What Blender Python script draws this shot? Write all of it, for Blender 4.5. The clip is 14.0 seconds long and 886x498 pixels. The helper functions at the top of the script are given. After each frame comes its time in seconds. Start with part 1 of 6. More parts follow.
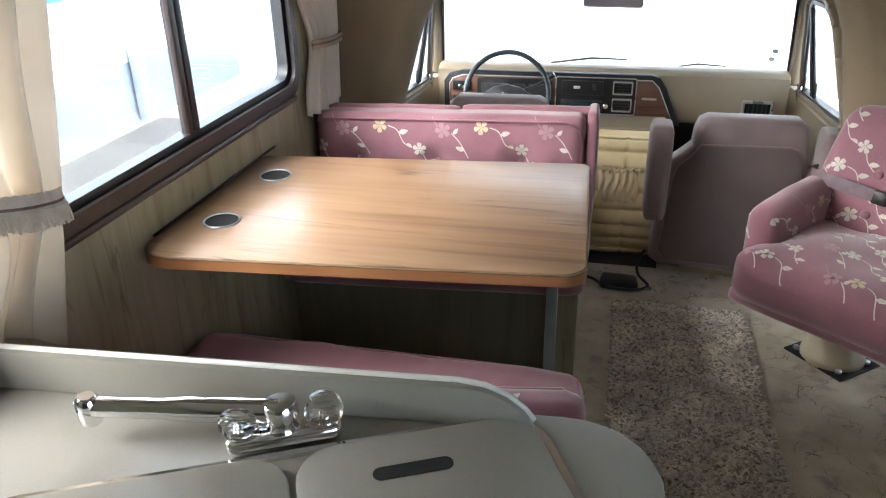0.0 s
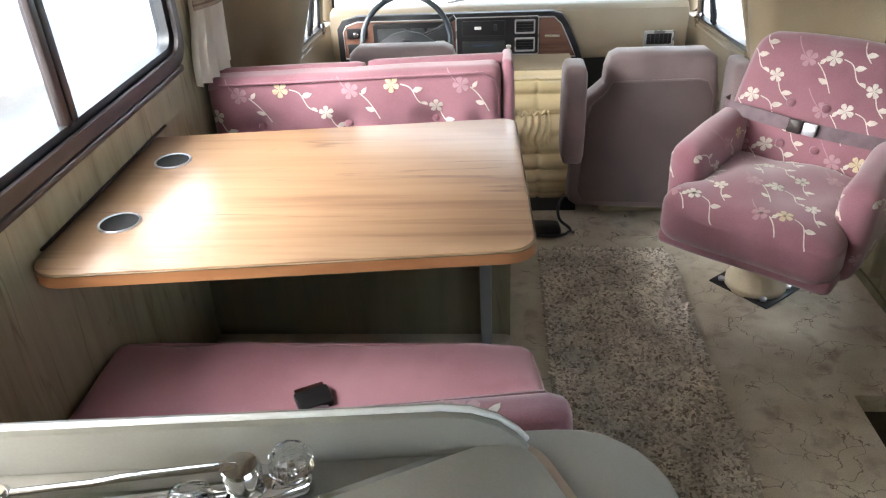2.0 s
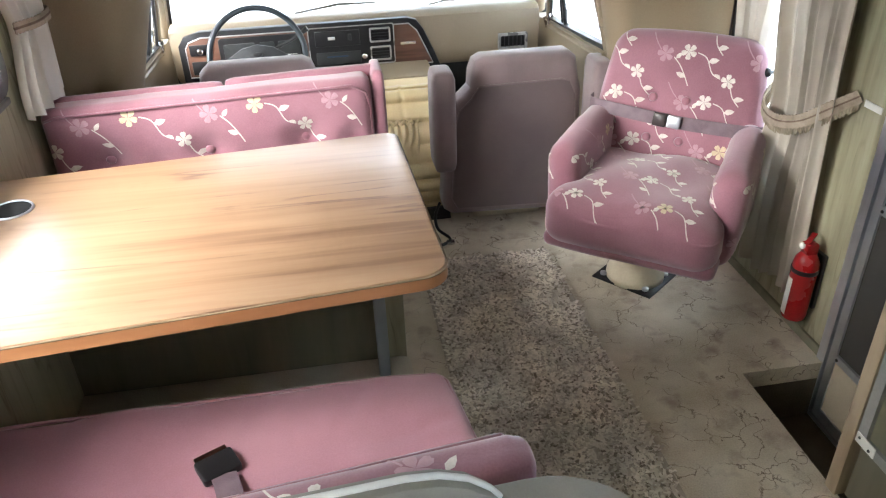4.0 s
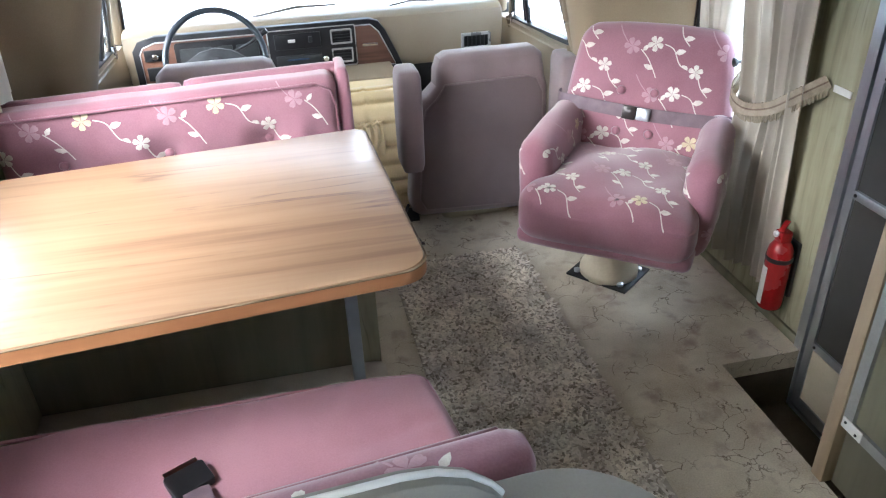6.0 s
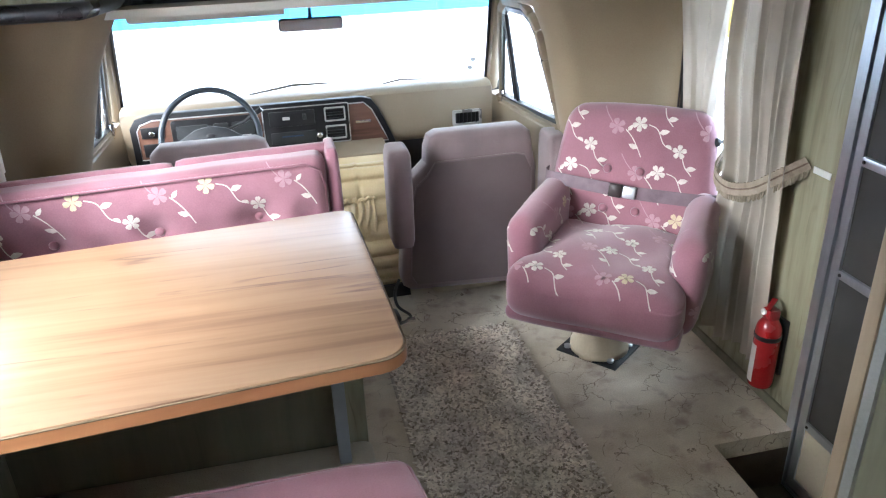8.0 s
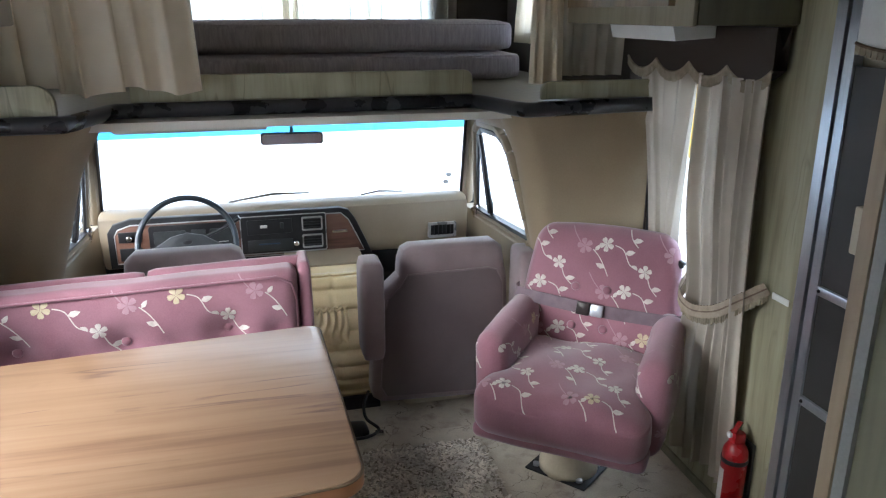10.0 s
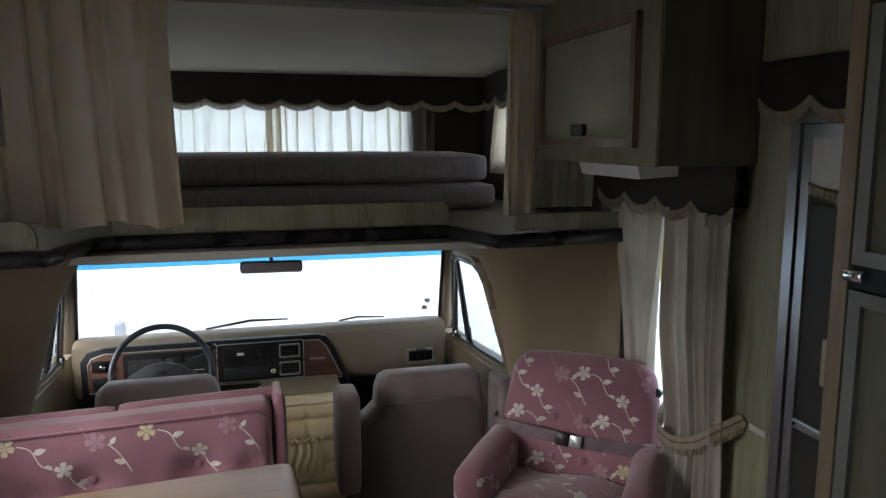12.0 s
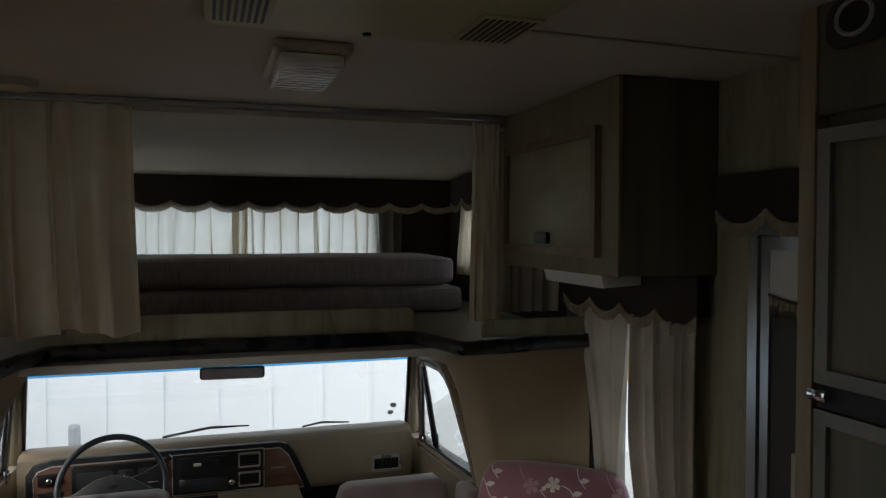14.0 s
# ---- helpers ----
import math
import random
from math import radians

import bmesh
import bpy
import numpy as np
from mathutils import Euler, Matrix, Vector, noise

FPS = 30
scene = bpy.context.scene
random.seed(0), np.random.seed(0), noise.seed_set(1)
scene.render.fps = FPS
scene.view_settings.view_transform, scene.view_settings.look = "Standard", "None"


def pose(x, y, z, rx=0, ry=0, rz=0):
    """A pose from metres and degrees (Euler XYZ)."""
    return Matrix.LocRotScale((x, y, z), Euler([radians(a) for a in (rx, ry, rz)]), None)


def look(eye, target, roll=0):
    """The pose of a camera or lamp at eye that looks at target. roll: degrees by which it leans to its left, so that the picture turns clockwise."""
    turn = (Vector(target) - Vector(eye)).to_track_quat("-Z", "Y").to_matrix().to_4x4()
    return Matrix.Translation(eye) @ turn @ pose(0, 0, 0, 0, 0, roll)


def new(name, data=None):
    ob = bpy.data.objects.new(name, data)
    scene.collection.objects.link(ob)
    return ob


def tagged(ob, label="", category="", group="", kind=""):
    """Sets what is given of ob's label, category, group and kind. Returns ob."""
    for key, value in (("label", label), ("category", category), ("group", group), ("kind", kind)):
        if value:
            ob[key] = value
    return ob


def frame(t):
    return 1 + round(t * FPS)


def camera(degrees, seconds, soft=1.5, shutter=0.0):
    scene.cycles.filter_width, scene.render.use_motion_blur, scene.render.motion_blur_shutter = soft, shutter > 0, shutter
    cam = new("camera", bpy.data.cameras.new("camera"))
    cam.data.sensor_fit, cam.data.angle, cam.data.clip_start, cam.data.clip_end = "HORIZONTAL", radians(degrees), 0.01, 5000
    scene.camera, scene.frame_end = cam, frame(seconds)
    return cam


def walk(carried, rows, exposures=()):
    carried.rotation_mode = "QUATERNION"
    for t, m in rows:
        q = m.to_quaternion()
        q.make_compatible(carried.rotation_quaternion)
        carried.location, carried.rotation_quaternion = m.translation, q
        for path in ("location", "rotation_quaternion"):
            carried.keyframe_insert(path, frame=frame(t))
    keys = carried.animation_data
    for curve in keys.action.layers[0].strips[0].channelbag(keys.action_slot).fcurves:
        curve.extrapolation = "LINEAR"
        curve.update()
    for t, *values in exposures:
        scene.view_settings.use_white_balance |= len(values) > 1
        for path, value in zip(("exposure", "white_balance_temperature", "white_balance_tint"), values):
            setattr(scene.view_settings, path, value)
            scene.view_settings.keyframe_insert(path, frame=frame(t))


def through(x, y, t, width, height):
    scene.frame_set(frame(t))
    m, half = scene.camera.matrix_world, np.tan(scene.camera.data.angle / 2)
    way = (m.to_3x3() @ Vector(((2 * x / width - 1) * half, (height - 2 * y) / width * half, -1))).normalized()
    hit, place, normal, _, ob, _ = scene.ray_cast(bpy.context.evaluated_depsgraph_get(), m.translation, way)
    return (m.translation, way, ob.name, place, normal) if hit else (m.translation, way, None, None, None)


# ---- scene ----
cam = camera(61.3, 14.0, soft=1.2)
PATH = [
    (0, (0.067, 0.807, 1.445), (-0.344, 2.558, 0.57), -1.1),
    (0.5, (0.048, 0.857, 1.439), (-0.33, 2.581, 0.499), -2.0),
    (1, (0.031, 0.89, 1.448), (-0.284, 2.604, 0.465), -3.2),
    (1.5, (0.0, 0.918, 1.456), (-0.262, 2.625, 0.446), -3.9),
    (2, (-0.037, 0.95, 1.463), (-0.173, 2.66, 0.436), -2.8),
    (2.5, (-0.067, 0.976, 1.465), (-0.064, 2.681, 0.42), -3.0),
    (3, (-0.097, 1.01, 1.464), (0.014, 2.718, 0.431), -2.9),
    (3.5, (-0.117, 1.041, 1.457), (0.076, 2.744, 0.426), -2.4),
    (6, (-0.152, 1.102, 1.391), (0.199, 2.795, 0.385), -2.2),
    (6.5, (-0.138, 1.099, 1.385), (0.201, 2.787, 0.368), -3.3),
    (7, (-0.139, 1.104, 1.397), (0.201, 2.792, 0.38), -3.4),
    (7.5, (-0.115, 1.107, 1.414), (0.246, 2.833, 0.472), -2.6),
    (8, (-0.116, 1.107, 1.426), (0.26, 2.877, 0.573), -2.1),
    (10.5, (-0.084, 1.083, 1.488), (0.394, 2.953, 0.963), 0.3),
    (11, (-0.092, 1.077, 1.5), (0.409, 2.963, 1.064), 0.4),
    (11.5, (-0.084, 1.07, 1.51), (0.427, 2.968, 1.141), 0.3),
    (12, (-0.076, 1.072, 1.52), (0.443, 2.98, 1.221), 0.0),
    (12.5, (-0.076, 1.076, 1.528), (0.461, 2.988, 1.29), 0.1),
    (13, (-0.075, 1.081, 1.54), (0.487, 2.991, 1.356), 0.5),
    (13.5, (-0.068, 1.081, 1.556), (0.514, 2.991, 1.431), 0.5),
    (14, (-0.053, 1.088, 1.564), (0.547, 2.995, 1.51), 0.1),
]
from mathutils.bvhtree import BVHTree

EXPOSURES = [(0.0, 2.92, 6400, 10), (0.8, 3.3, 6450, 10), (2.0, 3.38, 6500, 10), (3.5, 3.5, 6500, 10), (6.0, 3.53, 5900, 10), (8.0, 3.53, 5900, 10),
             (10.5, 2.38, 5950, 10), (11.0, 1.97, 6050, 10), (12.5, 1.22, 6500, 10), (13.0, 0.99, 6600, 10), (14.0, 0.57, 6850, 10)]
walk(cam, [(t, look(eye, target, roll)) for t, eye, target, roll in PATH], EXPOSURES)

# ---- world and sun: bright overcast day ----
SUN_ELEVATION, SUN_TURN = 34.0, 242.0
world = bpy.data.worlds.new("overcast_sky")
scene.world = world
world.use_nodes = True
wn, wl = world.node_tree.nodes, world.node_tree.links
sky = wn.new("ShaderNodeTexSky")
sky.sky_type = "NISHITA"
sky.sun_disc = False
sky.sun_elevation, sky.sun_rotation = radians(SUN_ELEVATION), radians(SUN_TURN)
sky.dust_density, sky.air_density = 4.0, 1.0
cloud = wn.new("ShaderNodeMix")
cloud.data_type = "RGBA"
cloud.inputs[0].default_value = 0.8
cloud.inputs[7].default_value = (8.4, 9.9, 11.6, 1)
wl.new(sky.outputs[0], cloud.inputs[6])
wl.new(cloud.outputs[2], wn["Background"].inputs[0])
wn["Background"].inputs[1].default_value = 0.12

sun = new("sun", bpy.data.lights.new("sun", "SUN"))
sun.data.energy, sun.data.angle, sun.data.color = 1.35, radians(50), (1.0, 0.985, 0.96)
sun.matrix_world = look((-6.0, -3.2, 4.6), (0, 0, 0))

# ---- materials ----


def shader(name):
    m = bpy.data.materials.new(name)
    m.use_nodes = True
    return m, m.node_tree.nodes, m.node_tree.links, m.node_tree.nodes["Principled BSDF"]


def surface(name, low, high, rough=0.6, scale=6.0, stretch=(1, 1, 1), detail=6.0, fine=60.0, bump=0.15, depth=0.002,
            metal=0.0, sheen=0.0, coat=0.0, gain=(0.35, 0.65), per_object=0.0, fine_mix=0.3, rough_vary=0.12):
    """Two scales of noise between two colours, with fine relief."""
    m, n, l, p = shader(name)
    tc, mp = n.new("ShaderNodeTexCoord"), n.new("ShaderNodeMapping")
    mp.inputs["Scale"].default_value = stretch
    l.new(tc.outputs["Object"], mp.inputs["Vector"])
    big, small = n.new("ShaderNodeTexNoise"), n.new("ShaderNodeTexNoise")
    big.inputs["Scale"].default_value, big.inputs["Detail"].default_value = scale, detail
    small.inputs["Scale"].default_value, small.inputs["Detail"].default_value = fine, 4.0
    l.new(mp.outputs[0], big.inputs["Vector"])
    l.new(mp.outputs[0], small.inputs["Vector"])
    mix = n.new("ShaderNodeMix")
    mix.inputs[0].default_value = fine_mix
    l.new(big.outputs[0], mix.inputs[2])
    l.new(small.outputs[0], mix.inputs[3])
    ramp = n.new("ShaderNodeValToRGB")
    ramp.color_ramp.elements[0].position, ramp.color_ramp.elements[1].position = gain
    ramp.color_ramp.elements[0].color, ramp.color_ramp.elements[1].color = (*low, 1), (*high, 1)
    l.new(mix.outputs[0], ramp.inputs[0])
    col = ramp.outputs[0]
    if per_object:
        info, hsv, add = n.new("ShaderNodeObjectInfo"), n.new("ShaderNodeHueSaturation"), n.new("ShaderNodeMapRange")
        add.inputs[3].default_value, add.inputs[4].default_value = 1 - per_object, 1 + per_object
        l.new(info.outputs["Random"], add.inputs[0])
        l.new(add.outputs[0], hsv.inputs["Value"])
        l.new(col, hsv.inputs["Color"])
        col = hsv.outputs[0]
    l.new(col, p.inputs["Base Color"])
    rr = n.new("ShaderNodeMapRange")
    rr.inputs[3].default_value, rr.inputs[4].default_value = max(0.02, rough - rough_vary), min(1, rough + rough_vary)
    l.new(big.outputs[0], rr.inputs[0])
    l.new(rr.outputs[0], p.inputs["Roughness"])
    p.inputs["Metallic"].default_value = metal
    p.inputs["Sheen Weight"].default_value = sheen
    p.inputs["Coat Weight"].default_value = coat
    p.inputs["Coat Roughness"].default_value = 0.25
    if bump:
        b = n.new("ShaderNodeBump")
        b.inputs["Strength"].default_value, b.inputs["Distance"].default_value = bump, depth
        l.new(small.outputs[0], b.inputs["Height"])
        l.new(b.outputs[0], p.inputs["Normal"])
    return m


def wood(name, dark, mid, light, along, rough=0.45, scale=7.0, streak=18.0, coat=0.0, bump=0.08, pull=0.09, fine_mix=0.14):
    """Long wavy grain with dark streaks; along is the axis of the grain."""
    m, n, l, p = shader(name)
    tc, mp = n.new("ShaderNodeTexCoord"), n.new("ShaderNodeMapping")
    st = [1.0, 1.0, 1.0]
    st["xyz".index(along)] = pull
    mp.inputs["Scale"].default_value = st
    l.new(tc.outputs["Object"], mp.inputs["Vector"])
    a, b = n.new("ShaderNodeTexNoise"), n.new("ShaderNodeTexNoise")
    a.inputs["Scale"].default_value, a.inputs["Detail"].default_value, a.inputs["Distortion"].default_value = scale, 5.0, 1.2
    b.inputs["Scale"].default_value, b.inputs["Detail"].default_value = streak * 4, 6.0
    c = n.new("ShaderNodeTexNoise")
    c.inputs["Scale"].default_value, c.inputs["Detail"].default_value, c.inputs["Distortion"].default_value = streak, 3.0, 0.8
    for t in (a, b, c):
        l.new(mp.outputs[0], t.inputs["Vector"])
    ramp = n.new("ShaderNodeValToRGB")
    e = ramp.color_ramp.elements
    e[0].position, e[0].color = 0.36, (*dark, 1)
    e[1].position, e[1].color = 0.62, (*light, 1)
    k = e.new(0.47)
    k.color = (*mid, 1)
    m1, m2 = n.new("ShaderNodeMix"), n.new("ShaderNodeMix")
    m1.inputs[0].default_value, m2.inputs[0].default_value = 0.38, fine_mix
    l.new(a.outputs[0], m1.inputs[2])
    l.new(c.outputs[0], m1.inputs[3])
    l.new(m1.outputs[0], m2.inputs[2])
    l.new(b.outputs[0], m2.inputs[3])
    l.new(m2.outputs[0], ramp.inputs[0])
    l.new(ramp.outputs[0], p.inputs["Base Color"])
    rr = n.new("ShaderNodeMapRange")
    rr.inputs[3].default_value, rr.inputs[4].default_value = rough - 0.08, rough + 0.1
    l.new(a.outputs[0], rr.inputs[0])
    l.new(rr.outputs[0], p.inputs["Roughness"])
    p.inputs["Coat Weight"].default_value, p.inputs["Coat Roughness"].default_value = coat, 0.2
    bp = n.new("ShaderNodeBump")
    bp.inputs["Strength"].default_value, bp.inputs["Distance"].default_value = bump, 0.001
    l.new(b.outputs[0], bp.inputs["Height"])
    l.new(bp.outputs[0], p.inputs["Normal"])
    return m


def vein_lines(m, colour, along, scale, pull):
    """Thin dark, broken figure lines that run with the grain of a wood."""
    n, l = m.node_tree.nodes, m.node_tree.links
    p = n["Principled BSDF"]
    was = p.inputs["Base Color"].links[0].from_socket
    tc, mp, noi = n.new("ShaderNodeTexCoord"), n.new("ShaderNodeMapping"), n.new("ShaderNodeTexNoise")
    st = [1.0, 1.0, 1.0]
    st["xyz".index(along)] = pull
    mp.inputs["Scale"].default_value = st
    mp.inputs["Location"].default_value = (3.7, 1.9, 0.4)
    noi.inputs["Scale"].default_value, noi.inputs["Detail"].default_value, noi.inputs["Roughness"].default_value = scale, 3.0, 0.55
    l.new(tc.outputs["Object"], mp.inputs["Vector"])
    l.new(mp.outputs[0], noi.inputs["Vector"])
    off, ab, near, gap, gcut, both, mix = (n.new("ShaderNodeMath"), n.new("ShaderNodeMath"), n.new("ShaderNodeMapRange"), n.new("ShaderNodeTexNoise"),
                                           n.new("ShaderNodeMapRange"), n.new("ShaderNodeMath"), n.new("ShaderNodeMix"))
    off.operation, ab.operation, both.operation = "SUBTRACT", "ABSOLUTE", "MULTIPLY"
    off.inputs[1].default_value = 0.5
    near.inputs[1].default_value, near.inputs[2].default_value, near.inputs[3].default_value, near.inputs[4].default_value = 0.0, 0.014, 0.75, 0.0
    gap.inputs["Scale"].default_value, gap.inputs["Detail"].default_value = 6.0, 4.0
    gcut.inputs[1].default_value, gcut.inputs[2].default_value = 0.42, 0.58
    l.new(noi.outputs[0], off.inputs[0])
    l.new(off.outputs[0], ab.inputs[0])
    l.new(ab.outputs[0], near.inputs[0])
    l.new(tc.outputs["Object"], gap.inputs["Vector"])
    l.new(gap.outputs[0], gcut.inputs[0])
    l.new(near.outputs[0], both.inputs[0])
    l.new(gcut.outputs[0], both.inputs[1])
    mix.data_type = "RGBA"
    mix.inputs[7].default_value = (*colour, 1)
    l.new(both.outputs[0], mix.inputs[0])
    l.new(was, mix.inputs[6])
    l.new(mix.outputs[2], p.inputs["Base Color"])


def cloth(name, low, high, through=0.5, weave=400.0):
    """Woven curtain cloth that lets some light through."""
    m, n, l, p = shader(name)
    tc, noi, wv = n.new("ShaderNodeTexCoord"), n.new("ShaderNodeTexNoise"), n.new("ShaderNodeTexNoise")
    noi.inputs["Scale"].default_value, wv.inputs["Scale"].default_value = 5.0, weave
    l.new(tc.outputs["Object"], noi.inputs["Vector"])
    l.new(tc.outputs["Object"], wv.inputs["Vector"])
    ramp = n.new("ShaderNodeValToRGB")
    ramp.color_ramp.elements[0].position, ramp.color_ramp.elements[1].position = 0.35, 0.65
    ramp.color_ramp.elements[0].color, ramp.color_ramp.elements[1].color = (*low, 1), (*high, 1)
    l.new(noi.outputs[0], ramp.inputs[0])
    l.new(ramp.outputs[0], p.inputs["Base Color"])
    p.inputs["Roughness"].default_value = 0.9
    p.inputs["Sheen Weight"].default_value = 0.2
    tr, mx = n.new("ShaderNodeBsdfTranslucent"), n.new("ShaderNodeMixShader")
    l.new(ramp.outputs[0], tr.inputs["Color"])
    mx.inputs[0].default_value = through
    l.new(p.outputs[0], mx.inputs[1])
    l.new(tr.outputs[0], mx.inputs[2])
    l.new(mx.outputs[0], n["Material Output"].inputs["Surface"])
    bp = n.new("ShaderNodeBump")
    bp.inputs["Strength"].default_value, bp.inputs["Distance"].default_value = 0.2, 0.001
    l.new(wv.outputs[0], bp.inputs["Height"])
    l.new(bp.outputs[0], p.inputs["Normal"])
    return m


def clear(name, tint=(1, 1, 1), rough=0.0, ior=1.45):
    m, n, l, p = shader(name)
    p.inputs["Base Color"].default_value = (*tint, 1)
    p.inputs["Roughness"].default_value = rough
    p.inputs["IOR"].default_value = ior
    p.inputs["Transmission Weight"].default_value = 1.0
    return m


PANEL = wood("wall_panelling", (0.235, 0.215, 0.135), (0.335, 0.308, 0.20), (0.41, 0.38, 0.26), "z", 0.45, 8.0, 24.0, fine_mix=0.18)
vein_lines(PANEL, (0.17, 0.15, 0.088), "z", 10.0, 0.12)
# Wall panelling darkened, with shade on bench bases and refrigerator put into it.
PANEL_SHADED = wood("shaded_panelling", (0.142, 0.136, 0.09), (0.188, 0.178, 0.12), (0.23, 0.216, 0.148), "z", 0.45, 8.0, 24.0, fine_mix=0.09)
OAK = wood("cabinet_oak", (0.20, 0.172, 0.108), (0.25, 0.217, 0.14), (0.29, 0.255, 0.17), "z", 0.42, 10.0, 40.0)
# Cabinet wood darkened, the shade on ends and housing put into the colour.
CABINET_SHADED = wood("shaded_cabinet_panel", (0.10, 0.092, 0.062), (0.13, 0.12, 0.082), (0.16, 0.147, 0.102), "z", 0.45, 8.0, 24.0, fine_mix=0.09)
OAK_PALE = surface("pale_mottled_oak", (0.27, 0.255, 0.16), (0.37, 0.35, 0.235), 0.4, 5.0, (1, 1, 2.2), 7.0, fine=90, bump=0.04, depth=0.0005)
OAK_DARK = wood("oak_moulding", (0.11, 0.075, 0.043), (0.18, 0.122, 0.07), (0.26, 0.18, 0.108), "z", 0.4)
OAK_EDGE = wood("raw_wood_edge", (0.22, 0.165, 0.10), (0.33, 0.25, 0.165), (0.42, 0.33, 0.225), "z", 0.5)
TABLE = wood("table_laminate", (0.20, 0.105, 0.062), (0.30, 0.178, 0.102), (0.36, 0.228, 0.138), "x", 0.30, 9.0, 30.0, coat=0.14, bump=0.03, pull=0.045, fine_mix=0.12)
vein_lines(TABLE, (0.10, 0.042, 0.036), "x", 7.0, 0.06)
TABLE_EDGE = wood("table_edge", (0.22, 0.08, 0.03), (0.36, 0.15, 0.06), (0.45, 0.21, 0.09), "x", 0.4)
DASHWOOD = wood("dash_woodgrain", (0.085, 0.038, 0.025), (0.145, 0.07, 0.047), (0.20, 0.105, 0.07), "x", 0.3, 12.0, 30.0)
VELVET = surface("rose_velvet", (0.25, 0.10, 0.128), (0.36, 0.165, 0.202), 0.8, 5.0, fine=300, bump=0.25, depth=0.001, sheen=0.6)
VELVET_PLAIN = surface("plain_rose_cloth", (0.31, 0.135, 0.165), (0.42, 0.20, 0.24), 0.62, 4.0, fine=350, bump=0.15, depth=0.001, sheen=0.35)
THREAD = surface("cream_thread", (0.58, 0.53, 0.46), (0.80, 0.75, 0.68), 0.75, 60.0, fine=500, bump=0.4, depth=0.001, sheen=0.3)
THREAD_GOLD = surface("gold_thread", (0.54, 0.44, 0.27), (0.70, 0.60, 0.41), 0.75, 60.0, fine=500, bump=0.4, depth=0.001, sheen=0.3)
THREAD_PINK = surface("faded_pink_thread", (0.41, 0.235, 0.265), (0.50, 0.305, 0.335), 0.8, 60.0, fine=500, bump=0.4, depth=0.001, sheen=0.3)
MAUVE = surface("mauve_seat_cloth", (0.20, 0.15, 0.152), (0.28, 0.212, 0.212), 0.85, 7.0, fine=450, bump=0.3, depth=0.001, sheen=0.4)
GREY_BACK = surface("seat_back_vinyl", (0.14, 0.105, 0.104), (0.178, 0.135, 0.133), 0.6, 6.0, fine=300, bump=0.2, depth=0.001)
TAN = surface("tan_vinyl", (0.275, 0.215, 0.145), (0.33, 0.265, 0.183), 0.5, 4.0, fine=250, bump=0.12, depth=0.001)
TAN_PAD = surface("brown_padded_panel", (0.245, 0.183, 0.108), (0.31, 0.24, 0.15), 0.8, 3.0, fine=300, bump=0.2, depth=0.001, sheen=0.2)
CREAM_VINYL = surface("cream_quilted_vinyl", (0.60, 0.47, 0.26), (0.72, 0.58, 0.35), 0.42, 6.0, fine=200, bump=0.12, depth=0.001)
CREAM_PAINT = surface("cream_paint", (0.55, 0.47, 0.33), (0.66, 0.58, 0.43), 0.45, 5.0, fine=120, bump=0.06, depth=0.001)
CARPET = surface("worn_cream_carpet", (0.42, 0.352, 0.255), (0.69, 0.62, 0.495), 0.95, 6.5, detail=9.0, fine=240, bump=0.6, depth=0.004, gain=(0.33, 0.62), fine_mix=0.35)
cn, cl = CARPET.node_tree.nodes, CARPET.node_tree.links
bsdf = cn["Principled BSDF"]
base_link = bsdf.inputs["Base Color"].links[0].from_socket
ctc, warp, vor = cn.new("ShaderNodeTexCoord"), cn.new("ShaderNodeTexNoise"), cn.new("ShaderNodeTexVoronoi")
vor.feature = "DISTANCE_TO_EDGE"
vor.inputs["Scale"].default_value = 11.0
warp.inputs["Scale"].default_value, warp.inputs["Detail"].default_value = 7.0, 6.0
add = cn.new("ShaderNodeMix")
add.data_type = "RGBA"
add.inputs[0].default_value = 0.22
cl.new(ctc.outputs["Object"], warp.inputs["Vector"])
cl.new(ctc.outputs["Object"], add.inputs[6])
cl.new(warp.outputs["Color"], add.inputs[7])
cl.new(add.outputs[2], vor.inputs["Vector"])
crack, patch, cut, dirt = cn.new("ShaderNodeMapRange"), cn.new("ShaderNodeTexNoise"), cn.new("ShaderNodeMapRange"), cn.new("ShaderNodeMath")
crack.inputs[1].default_value, crack.inputs[2].default_value, crack.inputs[3].default_value, crack.inputs[4].default_value = 0.0, 0.020, 1.0, 0.0
patch.inputs["Scale"].default_value, patch.inputs["Detail"].default_value = 9.0, 6.0
cut.inputs[1].default_value, cut.inputs[2].default_value = 0.44, 0.56
cl.new(vor.outputs["Distance"], crack.inputs[0])
cl.new(ctc.outputs["Object"], patch.inputs["Vector"])
cl.new(patch.outputs[0], cut.inputs[0])
dirt.operation = "MULTIPLY"
cl.new(crack.outputs[0], dirt.inputs[0])
cl.new(cut.outputs[0], dirt.inputs[1])
soil = cn.new("ShaderNodeMix")
soil.data_type = "RGBA"
soil.inputs[7].default_value = (0.15, 0.105, 0.075, 1)
cl.new(dirt.outputs[0], soil.inputs[0])
cl.new(base_link, soil.inputs[6])
spot, scut, soil2 = cn.new("ShaderNodeTexNoise"), cn.new("ShaderNodeMapRange"), cn.new("ShaderNodeMix")
spot.inputs["Scale"].default_value, spot.inputs["Detail"].default_value = 11.0, 7.0
scut.inputs[1].default_value, scut.inputs[2].default_value, scut.inputs[4].default_value = 0.56, 0.70, 0.7
cl.new(ctc.outputs["Object"], spot.inputs["Vector"])
cl.new(spot.outputs[0], scut.inputs[0])
soil2.data_type = "RGBA"
